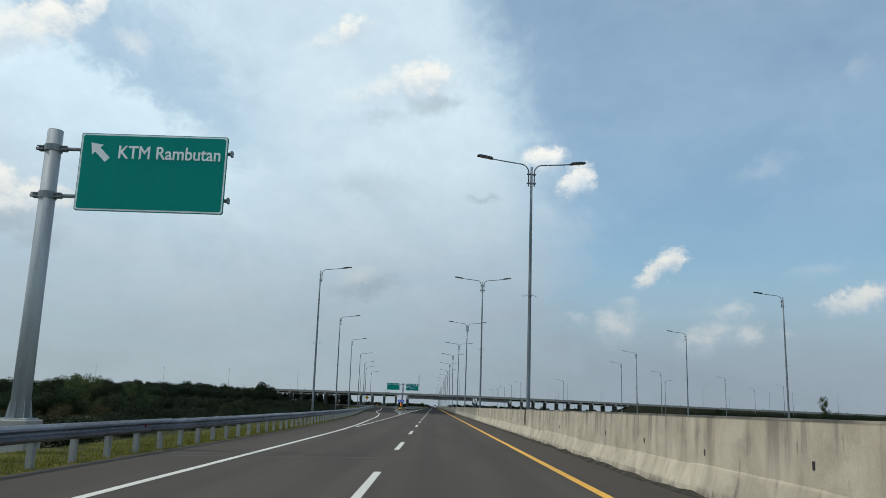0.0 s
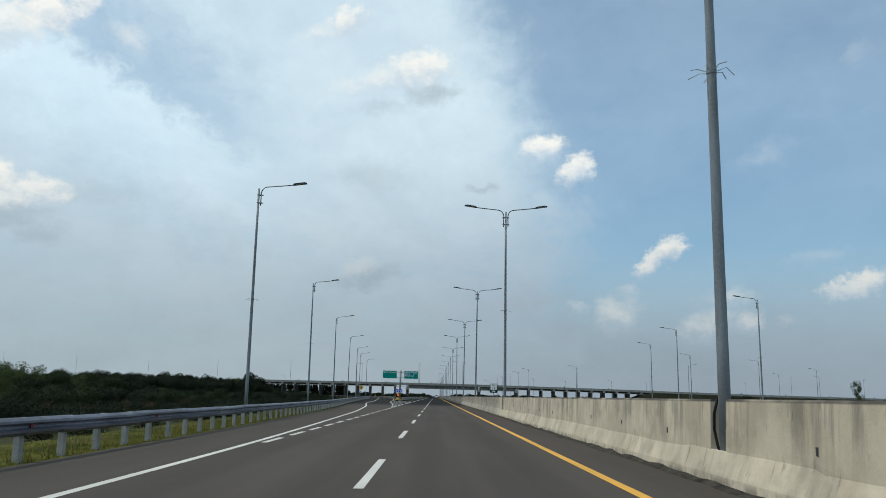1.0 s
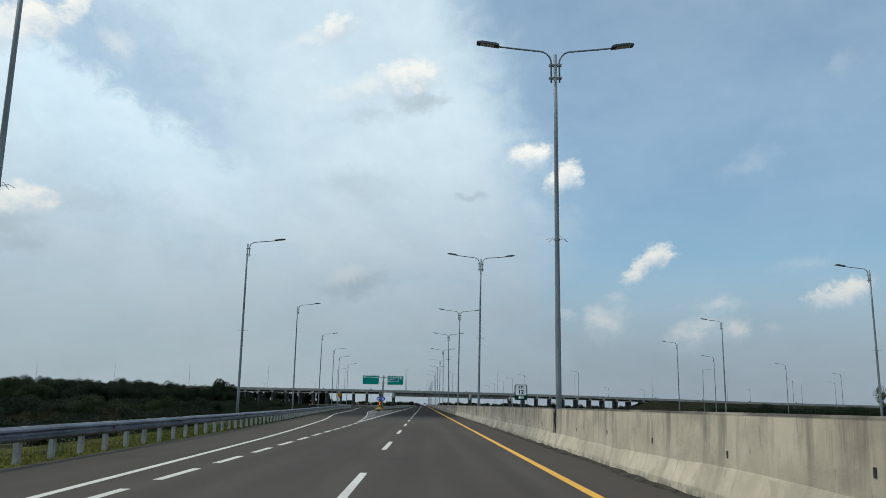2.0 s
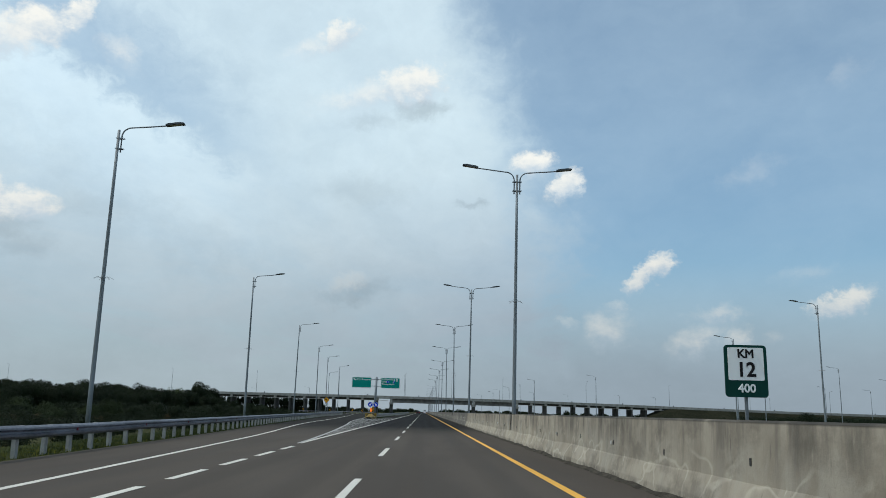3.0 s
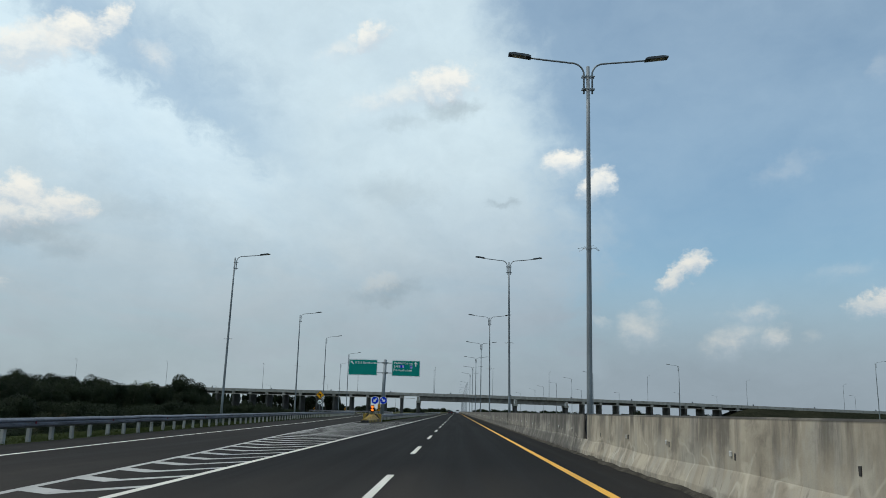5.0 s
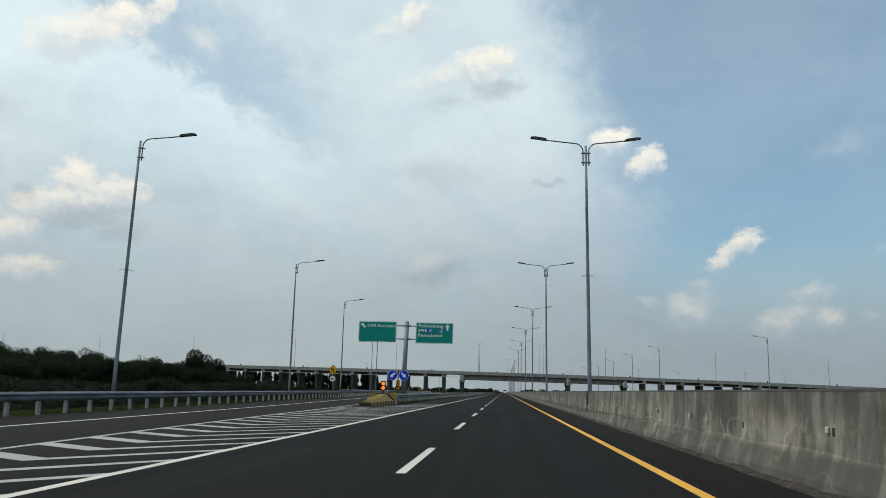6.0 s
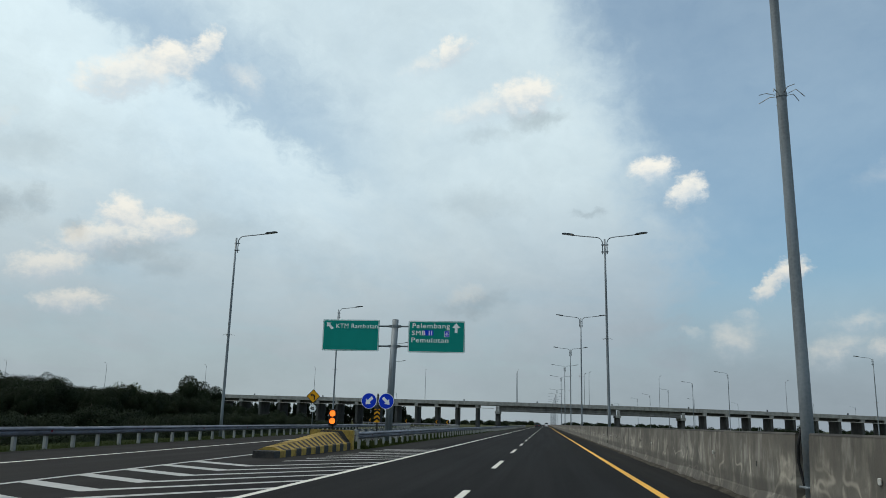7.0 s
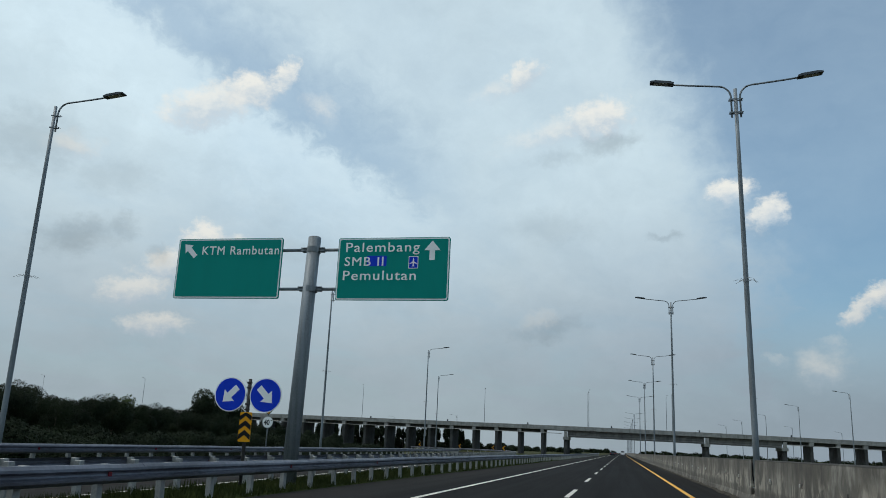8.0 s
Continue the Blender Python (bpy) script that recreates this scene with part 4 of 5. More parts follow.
def guardrail(keys, y0, y1, flip, label, spacing=2.0, wide=0.15):
    """flip 1: the beam faces to the right of the way along +y; -1: to the left."""
    root = thing("guardrail", Matrix(), label, "guardrail", kind="structure")
    prof = [(-s * flip, u) for s, u in rail_profile()]
    # lapped lengths of beam, none quite in line with the next
    rnd = random.Random(int(y0) + 40)
    for a, c in zip(steps(y0, y1, 4.0), steps(y0, y1, 4.0)[1:]):
        o, u = rnd.uniform(0.0, 0.009), rnd.uniform(-0.010, 0.010)
        line = [(along(keys, y) + flip * o, y, 0.605 + u) for y in (a - 0.16, (a + c) / 2, c + 0.16)]
        part("beam", sweep(bmesh.new(), prof, line), M["rail"], root)
    bm = bmesh.new()
    box(bm, (0, 0, 0.31), (0.11, wide, 0.80), bevel=0.006)
    post = mesh_of("post", bm, M["post"])
    bm = bmesh.new()
    box(bm, (0, 0, 0.0), (0.10, 0.13, 0.30), bevel=0.006)
    spacer = mesh_of("spacer", bm, M["post"])
    bm = bmesh.new()
    box(bm, (0, 0, 0.0), (0.012, 0.09, 0.09), bevel=0.002)
    refl = mesh_of("reflector", bm, M["red"])
    rnd = random.Random(9)
    y, i = y0 + 0.97, 0
    while y < y1 - 0.3 and i < 290:
        x = along(keys, y)
        p = new("post", post)
        p.parent, p.matrix_local = root, pose(x - flip * 0.165, y, 0, rnd.uniform(-1, 1), rnd.uniform(-1, 1), rnd.uniform(-3, 3))
        s = new("spacer", spacer)
        s.parent, s.location = p, (flip * 0.105, 0, 0.605)
        if i % 4 == 1:
            r = new("reflector", refl)
            r.parent, r.location = root, (x + flip * 0.034, y, 0.605)
            tagged(r, "small red reflector")
        y, i = y + (spacing if y < 160 else 1.92), i + 1
    return root


def build_guardrails():
    guardrail(RAIL, -30, 398, 1, "dull galvanised steel guardrail on posts along the exit side", 1.70)
    guardrail(MAIN_RAIL, 218, 520, 1, "dull galvanised steel guardrail along the main carriageway after the nose", 2.0)
    guardrail(RAMP_RAIL, 218, 392, -1, "dull galvanised steel guardrail on the inner side of the ramp", 2.0)


# ---- signs ----
def bracket_pipe(root, x0, x1, y, z, r=0.05):
    part("support_pipe", tube(bmesh.new(), [(x0, y, z), (x1, y, z)], r, 10), M["galv"], root, smooth=True)


def collar(root, x, y, z, r):
    part("collar", tube(bmesh.new(), [(x, y, z - 0.09), (x, y, z + 0.09)], r + 0.018, 18), M["galv"], root)
    for s in (-1, 1):
        bm = box(bmesh.new(), (x + s * (r + 0.09), y, z), (0.16, 0.14, 0.15), bevel=0.02)
        for q in (-1, 1):
            tube(bm, [(x + s * (r + 0.09) - 0.1, y - 0.09, z + q * 0.05), (x + s * (r + 0.09) + 0.1, y - 0.09, z + q * 0.05)], 0.018, 6)
        part("bolted_joint", bm, M["galv"], root)


def panel(root, x0, x1, z0, z1, y):
    """A green board with a rounded white border, folded edge and stiffeners behind. Returns the face mesh object."""
    w, h, cx, cz = x1 - x0, z1 - z0, (x0 + x1) / 2, (z0 + z1) / 2
    board = part("board", plate(bmesh.new(), round_rect(w, h, 0.06, cx, cz), 0.05, pose(0, y, 0)), M["green"], root, "green edge of the folded board")
    part("border", plate(bmesh.new(), round_rect(w - 0.035, h - 0.035, 0.055, cx, cz), 0.004, pose(0, y - 0.005, 0)), M["white"], board, "white border")
    part("face", plate(bmesh.new(), round_rect(w - 0.115, h - 0.115, 0.05, cx, cz), 0.004, pose(0, y - 0.010, 0)), M["green"], board, "green reflective face")
    return board


def build_exit_sign():
    """Cantilever board before the exit."""
    x, y, top, r = -10.46, 21.25, 8.27, 0.215
    root = thing("exit_sign", Matrix(), "green motorway sign on one thick grey steel pole", "road sign")
    zs = [-0.1, 4, top]
    part("pole", tube(bmesh.new(), [(x, y, z) for z in zs], [r + 0.03, r, r - 0.015], 24), M["zinc"], root, smooth=True)
    part("pole_cap", tube(bmesh.new(), [(x, y, top), (x, y, top + 0.02)], r - 0.02, 24), M["zinc"], root)
    part("footing", box(bmesh.new(), (x, y, 0.22), (0.86, 0.86, 0.86), bevel=0.03), M["block"], root, "weathered concrete footing")
    part("base_plate", box(bmesh.new(), (x, y, 0.67), (0.66, 0.66, 0.035), bevel=0.006), M["zinc"], root)
    for i in range(8):
        c, q = math.cos(i * math.pi / 4), math.sin(i * math.pi / 4)
        fin = plate(bmesh.new(), [(0.0, 0.0), (0.09, 0.0), (0.02, 0.42), (0.0, 0.42)], 0.014, pose(x + c * 0.235, y + q * 0.235, 0.688, 0, 0, i * 45))
        part("gusset", fin, M["zinc"], root)
    for z in (7.78, 6.48):
        bracket_pipe(root, x - 0.45, -5.65, y, z, 0.05)
        collar(root, x, y, z, r)
        part("pipe_end", box(bmesh.new(), (-5.66, y, z), (0.06, 0.14, 0.16), bevel=0.01), M["galv"], root)
    yb = y - 0.16
    board = panel(root, -9.66, -5.74, 6.07, 8.20, yb)
    part("arrow", plate(bmesh.new(), turned(arrow(0.40, 0.66, 0.17, 0.27), 45, -9.15, 7.70), 0.004, pose(0, yb - 0.015, 0)), M["white"], board)
    lettering("KTM Rambutan", 0.50, M["white"], board, -8.66, yb - 0.013, 7.52, 0.008, width=2.72)


def build_gore_sign():
    """Two boards on one pole in the nose."""
    x, y, top, r = -8.85, 231.5, 7.43, 0.20
    root = thing("gore_sign", Matrix(), "green twin direction sign on one grey steel pole", "road sign")
    zs = [-0.1, 4, top]
    part("pole", tube(bmesh.new(), [(x - 0.20 * (1 - z / top), y, z) for z in zs], [r + 0.03, r + 0.01, r], 24), M["galv"], root, smooth=True)
    part("pole_cap", tube(bmesh.new(), [(x, y, top), (x, y, top + 0.02)], r - 0.02, 24), M["galv"], root)
    for z in (7.03, 5.79):
        bracket_pipe(root, -13.3, x - r, y, z)
        bracket_pipe(root, x + r, -4.55, y, z)
        collar(root, x, y, z, r)
    yb = y - 0.16
    a = panel(root, -13.43, -9.83, 5.46, 7.40, yb)
    part("arrow", plate(bmesh.new(), turned(arrow(0.36, 0.58, 0.16, 0.24), 45, -13.0, 7.02), 0.004, pose(0, yb - 0.015, 0)), M["white"], a)
    lettering("KTM Rambutan", 0.40, M["white"], a, -12.60, yb - 0.013, 6.87, 0.003, width=2.64, space=1.12)
    b = panel(root, -7.98, -4.46, 5.42, 7.36, yb)
    lettering("Palembang", 0.42, M["white"], b, -7.76, yb - 0.013, 6.92, 0.003, width=2.34, space=1.12)
    part("blue_patch", plate(bmesh.new(), round_rect(0.62, 0.33, 0.03, -6.72, 6.63), 0.003, pose(0, yb - 0.0135, 0)), M["blue"], b)
    lettering("SMB II", 0.40, M["white"], b, -7.76, yb - 0.018, 6.48, 0.003, width=1.24, space=1.12)
    lettering("Pemulutan", 0.42, M["white"], b, -7.80, yb - 0.013, 6.04, 0.003, width=2.30, space=1.12)
    part("arrow", plate(bmesh.new(), turned(arrow(0.50, 0.60, 0.17, 0.30), 0, -5.0, 6.95), 0.004, pose(0, yb - 0.015, 0)), M["white"], b)
    part("pictogram_border", plate(bmesh.new(), round_rect(0.30, 0.38, 0.02, -5.57, 6.58), 0.003, pose(0, yb - 0.0135, 0)), M["white"], b)
    part("pictogram", plate(bmesh.new(), round_rect(0.26, 0.34, 0.02, -5.57, 6.58), 0.003, pose(0, yb - 0.017, 0)), M["blue"], b)
    plane = [(0, 0.14), (0.02, 0.10), (0.02, 0.03), (0.11, -0.03), (0.11, -0.055), (0.02, -0.02), (0.015, -0.09), (0.045, -0.12), (0.0, -0.125)]
    plane += [(-px, pz) for px, pz in reversed(plane[1:-1])]
    part("airport_symbol", plate(bmesh.new(), turned(plane, 0, -5.57, 6.58), 0.003, pose(0, yb - 0.021, 0)), M["white"], b)


def build_nose_signs():
    """Two round keep-left and keep-right discs over a chevron board."""
    x, y = -9.15, 228.55
    root = thing("keep_sides_sign", Matrix(), "two blue round arrow signs above a black and amber chevron board", "road sign")
    part("post", tube(bmesh.new(), [(x, y + 0.06, -0.1), (x, y + 0.06, 2.78)], 0.045, 12), M["hazard_black"], root, "dark steel post", True)
    for z in (2.68, 2.55, 2.12, 1.98):
        part("clip", box(bmesh.new(), (x, y + 0.03, z), (0.13, 0.07, 0.045), bevel=0.008), M["hazard_black"], root)
    part("crossbar", box(bmesh.new(), (x, y + 0.035, 2.36), (1.3, 0.03, 0.05)), M["galv"], root)
    for cx, turn in ((-9.66, 135), (-8.65, 225)):
        d = part("disc", plate(bmesh.new(), disc(0.45, cx, 2.36), 0.012, pose(0, y, 0)), M["white"], root, "white-rimmed round plate")
        part("disc_face", plate(bmesh.new(), disc(0.425, cx, 2.36), 0.004, pose(0, y - 0.005, 0)), M["blue"], d, "blue face")
        part("arrow", plate(bmesh.new(), turned(arrow(0.42, 0.56, 0.17, 0.25), turn, cx, 2.36), 0.004, pose(0, y - 0.010, 0)), M["white"], d)
    board = part("chevron_board", plate(bmesh.new(), round_rect(0.34, 0.76, 0.03, x, 1.53), 0.012, pose(0, y, 0)), M["amber"], root, "amber board")
    for i in range(3):
        z0 = 1.20 + i * 0.244
        pts = [(x - 0.166, z0), (x, z0 + 0.125), (x + 0.166, z0), (x + 0.166, z0 + 0.13), (x, z0 + 0.255), (x - 0.166, z0 + 0.13)]
        pts = [(px, min(pz, 1.905)) for px, pz in pts]
        part("chevron", plate(bmesh.new(), pts, 0.004, pose(0, y - 0.005, 0)), M["ink"], board)


def build_bend_sign():
    """Diamond bend warning above a round speed limit."""
    x, y = -21.0, 256.0
    root = thing("bend_warning_sign", Matrix(), "amber diamond bend sign above a round speed limit sign", "road sign")
    part("post", tube(bmesh.new(), [(x, y + 0.05, -0.3), (x, y + 0.05, 3.7)], 0.04, 10), M["galv"], root, smooth=True)
    d = part("diamond", plate(bmesh.new(), turned(round_rect(0.92, 0.92, 0.05), 45, x, 3.29), 0.012, pose(0, y, 0)), M["ink"], root)
    part("diamond_face", plate(bmesh.new(), turned(round_rect(0.84, 0.84, 0.04), 45, x, 3.29), 0.004, pose(0, y - 0.005, 0)), M["amber"], d, "amber face")
    bend = [(0.17, -0.32), (0.05, -0.32), (0.05, -0.02), (-0.02, 0.06), (-0.10, 0.06), (-0.10, -0.04), (-0.30, 0.12), (-0.10, 0.28), (-0.10, 0.18), (0.03, 0.18), (0.17, 0.04)]
    part("bend_arrow", plate(bmesh.new(), turned(bend, 0, x, 3.29), 0.004, pose(0, y - 0.010, 0)), M["ink"], d)
    s = part("speed_disc", plate(bmesh.new(), disc(0.36, x, 2.2), 0.012, pose(0, y, 0)), M["back"], root, "round plate with a thin grey rim")
    part("speed_face", plate(bmesh.new(), disc(0.335, x, 2.2), 0.004, pose(0, y - 0.005, 0)), M["white"], s)
    lettering("40", 0.44, M["ink"], s, x - 0.05, y - 0.010, 2.04, 0.012, 0.85, "CENTER")
    part("unit_bar", box(bmesh.new(), (x + 0.245, y - 0.012, 2.30), (0.10, 0.006, 0.05)), M["ink"], s)


def build_km_sign():
    x, y = 4.50, 89.6
    root = thing("kilometre_sign", Matrix(), "small white and green kilometre board on the barrier top", "road sign")
    part("post", tube(bmesh.new(), [(x, y + 0.03, 1.268), (x, y + 0.03, 2.2)], 0.025, 8), M["galv"], root)
    b = part("board", plate(bmesh.new(), round_rect(0.58, 0.70, 0.05, x, 1.92), 0.02, pose(0, y - 0.02, 0)), M["deep_green"], root, "green board edge")
    part("face", plate(bmesh.new(), round_rect(0.49, 0.44, 0.02, x, 2.015), 0.004, pose(0, y - 0.025, 0)), M["white"], b)
    lettering("KM", 0.16, M["ink"], b, x, y - 0.028, 2.10, 0.004, 1.0, "CENTER")
    lettering("12", 0.27, M["ink"], b, x, y - 0.028, 1.85, 0.006, 1.0, "CENTER")
    lettering("400", 0.16, M["white"], b, x, y - 0.024, 1.635, 0.004, 1.0, "CENTER")


def build_curve_boards():
    """Chevron boards on the outside of the ramp's bend."""
    for i, (x, y) in enumerate(((-21.1, 362.0), (-26.2, 382.0), (-36.2, 396.0), (-47.7, 404.0))):
        root = thing("curve_board", pose(x, y, 0, 0, 0, 8) @ Matrix.Scale(0.8, 4), "black and amber chevron board on the outside of the bend", "road sign", "curve boards")
        for s in (-0.25, 0.25):
            part("post", tube(bmesh.new(), [(s, 0.04, -0.3), (s, 0.04, 1.9)], 0.03, 8), M["galv"], root)
        b = part("board", plate(bmesh.new(), round_rect(0.95, 1.15, 0.04, 0, 1.5), 0.015), M["ink"], root)
        chev = [(-0.38, 0.0), (0.12, 0.5), (0.38, 0.5), (-0.12, 0.0), (0.38, -0.5), (0.12, -0.5)]
        part("chevron", plate(bmesh.new(), turned(chev, 0, 0, 1.5), 0.004, pose(0, -0.005, 0)), M["amber"], b)


# ---- the nose block with its beacon ----
def build_nose_block():
    """A long wedge with painted ribs that climbs towards a plain back wall."""
    y0, y1 = 208.1, 217.2
    root = thing("nose_block", Matrix(), "concrete crash nose painted in black and yellow bands", "crash barrier")
    n = 17

    def ring(bm, t, prof, skew=0.0):
        c, half = -8.55 - 0.2 * t, 0.36 + 0.50 * t
        return [bm.verts.new((c + px * half, y0 + (y1 - y0) * t + skew * px, pz)) for px, pz in prof]

    def piece(t0, t1, prof0, prof1, name, mat, skew=0.0):
        bm = bmesh.new()
        a, b = ring(bm, t0, prof0, skew), ring(bm, t1, prof1, skew)
        for q in range(len(a)):
            bm.faces.new((a[q], a[(q + 1) % len(a)], b[(q + 1) % len(a)], b[q]))
        bm.faces.new(a), bm.faces.new(b[::-1])
        bmesh.ops.recalc_face_normals(bm, faces=bm.faces)
        part(name, bm, mat, root)

    # a low kerb in bands all round, and slanting ribs on the wedge above it
    for i in range(n):
        t0, t1 = i / n, (i + 1) / n
        k0, k1 = 0.22 + 0.10 * t0, 0.22 + 0.10 * t1
        kerb = lambda h: [(-1, 0), (-1, h - 0.03), (-0.95, h), (0.95, h), (1, h - 0.03), (1, 0)]
        piece(t0, t1, kerb(k0), kerb(k1), "kerb_band", M["hazard_black"] if i % 2 == 0 else M["hazard_yellow"])
    n = 15
    for i in range(n):
        for q, (f0, f1) in enumerate(((0.0, 0.50), (0.50, 1.0))):
            t0, t1 = 0.06 + 0.90 * (i + f0) / n, 0.06 + 0.90 * (i + f1) / n
            lift = 0.0 if q == 0 else -0.014
            rib = lambda t: [(-0.86, 0.224 + 0.10 * t), (-0.34, 0.30 + 0.47 * t + lift), (0.34, 0.30 + 0.47 * t + lift), (0.86, 0.224 + 0.10 * t)]
            piece(t0, t1, rib(t0), rib(t1), "rib" if q == 0 else "rib_gap", M["hazard_yellow"] if q == 0 else M["hazard_rust"], 0.22)
    bm = bmesh.new()
    wall = [(-9.72, 0.0), (-9.72, 0.78), (-9.68, 0.82), (-7.85, 0.82), (-7.81, 0.78), (-7.81, 0.0)]
    plate(bm, wall, 0.30, pose(0, y1 + 0.003, 0))
    back = part("back_wall", bm, M["hazard_yellow"], root, "yellow end wall with a black arrow shape")
    arch = [(-9.45, 0.30), (-9.05, 0.72), (-8.48, 0.72), (-8.08, 0.30), (-7.9, 0.02), (-7.9, 0.30), (-8.3, 0.80), (-9.23, 0.80), (-9.62, 0.30), (-9.62, 0.02)]
    part("wall_stripe", plate(bmesh.new(), arch, 0.004, pose(0, y1 - 0.001, 0)), M["hazard_black"], back)
    # beacon on the wall
    bx, by = -8.78, y1 + 0.16
    b = thing("warning_beacon", Matrix(), "twin amber warning light on a short post above the nose", "warning light")
    part("post", tube(bmesh.new(), [(bx, by, 0.822), (bx, by, 1.02)], 0.05, 12), M["ink"], b)
    part("housing", box(bmesh.new(), (bx, by, 1.36), (0.36, 0.16, 0.70), bevel=0.03), M["ink"], b)
    for z in (1.20, 1.52):
        part("lens", tube(bmesh.new(), [(bx, by - 0.082, z), (bx, by - 0.11, z)], [0.135, 0.11], 20), M["beacon"], b, "lit amber lens")
        bm = bmesh.new()
        ring = []
        for k in range(9):
            a = radians(-10 + 200 * k / 8)
            ring.append((bm.verts.new((bx + 0.155 * math.cos(a), by - 0.08, z + 0.155 * math.sin(a))), bm.verts.new((bx + 0.155 * math.cos(a), by - 0.16, z + 0.155 * math.sin(a)))))
        for p, q in zip(ring, ring[1:]):
            bm.faces.new((p[0], q[0], q[1], p[1]))
        hood = part("hood", bm, M["ink"], b)
        sol = hood.modifiers.new("thick", "SOLIDIFY")
        sol.thickness = 0.008


# ---- viaduct ----
DECK = [(-420, 9.2), (-95, 7.9), (-14, 7.6), (22, 7.25), (70, 6.5), (155, 4.75), (240, 3.7), (330, 2.6), (420, 1.6)]
VIA_Y = 432.0


def deck_z(x):
    return float(sum(np.interp(x + o, [d[0] for d in DECK], [d[1] for d in DECK]) for o in (-12, -6, 0, 6, 12)) / 5)


def build_viaduct():
    root = thing("viaduct", Matrix(), "long grey concrete ramp viaduct crossing the motorway on close-set piers", "viaduct", kind="structure")
    xs = steps(-420, 420, 10)
    half = 4.6
    line = [(x, VIA_Y, deck_z(x)) for x in xs]
    # sweep along +x: the right side is towards the camera
    part("deck", sweep(bmesh.new(), [(-half, -1.05), (-half, -0.95), (half, -0.95), (half, -1.05), (half - 0.7, -1.12), (-half + 0.7, -1.12)], line), M["deck"], root)
    # the slab takes the pier concrete, its underside shade put into the colour
    part("deck_slab", sweep(bmesh.new(), [(-3.3, -1.80), (-3.3, -1.12), (3.3, -1.12), (3.3, -1.80)], [p for p in line if p[0] < -13]), M["pier"], root, "slab under the deck in shade-dark concrete")
    part("deck_slab", sweep(bmesh.new(), [(-3.3, -1.80), (-3.3, -1.12), (3.3, -1.12), (3.3, -1.80)], [p for p in line if 39 < p[0] < 112]), M["pier"], root, "slab under the deck in shade-dark concrete")
    for s in (-1, 1):
        prof = [(s * half, -0.948), (s * (half + 0.06), -0.948), (s * (half + 0.06), -1.08), (s * (half + 0.10), -1.08), (s * (half + 0.10), -0.02), (s * (half + 0.04), 0.0), (s * (half - 0.14), 0.0), (s * (half - 0.2), -0.948)]
        part("parapet", sweep(bmesh.new(), prof, line), M["deck"], root, "pale concrete parapet")
    # girders of the two long spans
    for xa, xb in ((-13.4, 21.2), (22.4, 39.8)):
        for gy in (-3.6, -1.2, 1.2, 3.6):
            gl = [(x, VIA_Y + gy, deck_z(x)) for x in steps(xa, xb, 6)]
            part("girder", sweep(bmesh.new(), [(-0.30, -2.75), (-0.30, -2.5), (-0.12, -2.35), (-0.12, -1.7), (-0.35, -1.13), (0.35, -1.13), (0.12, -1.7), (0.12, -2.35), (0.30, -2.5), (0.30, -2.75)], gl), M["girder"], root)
    piers = [-13.9 - 6.2 * i for i in range(44)] + [21.8, 40.4] + [40.4 + 6.2 * i for i in range(1, 12)]
    for x in piers:
        z = deck_z(x)
        big = x in (-13.9, 21.8, 40.4)
        cap = z - (2.76 if big else 1.13)
        if cap < 0.8:
            continue
        part("pier_cap", box(bmesh.new(), (x, VIA_Y, cap - 0.40), (1.5 if big else 1.0, 9.2, 0.78), bevel=0.05), M["deck"], root)
        if big:
            for gy in (-3.2, 0.0, 3.2):
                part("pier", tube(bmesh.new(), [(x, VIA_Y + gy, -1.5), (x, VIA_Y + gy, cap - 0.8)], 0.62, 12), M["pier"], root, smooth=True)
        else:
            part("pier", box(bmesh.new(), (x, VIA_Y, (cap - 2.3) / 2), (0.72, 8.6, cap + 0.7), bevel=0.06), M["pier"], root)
        if big:
            part("pier_post", box(bmesh.new(), (x, VIA_Y - 4.55, cap + 0.7), (0.9, 0.35, 1.4), bevel=0.03), M["deck"], root)
    # a service pipe slung along the edge
    for xa, xb in ((-420, -15), (41, 106)):
        part("service_pipe", tube(bmesh.new(), [(x, VIA_Y - 4.9, deck_z(x) - 1.98) for x in steps(xa, xb, 6)], 0.075, 8), M["post"], root, "thin pale service pipe", True)
    for i, x in enumerate(steps(-200, 240, 22)):
        part("parapet_box", box(bmesh.new(), (x, VIA_Y - half + 0.02, deck_z(x) + 0.22), (0.35, 0.25, 0.5), bevel=0.02), M["lamp"], root)
    # lamps on the deck, seen nearly edge-on
    lamp = None
    for x in (-219, -182, -145.5, -110.5, -73.5, -37.3, -8.5, -7.9, 12.4, 13.4, 35, 72, 109, 145, 181, 218, 254):
        m = pose(x, VIA_Y + (4.2 if x not in (-7.9, 13.4) else -4.2), deck_z(x) - 0.95, 0, 0, -80) @ Matrix.Scale(0.88, 4)
        if lamp is None:
            lamp = street_lamp("street_lamp", (1,), m, "slim street lamp on the viaduct deck", "viaduct lamps")
        else:
            copy_thing(lamp, m)


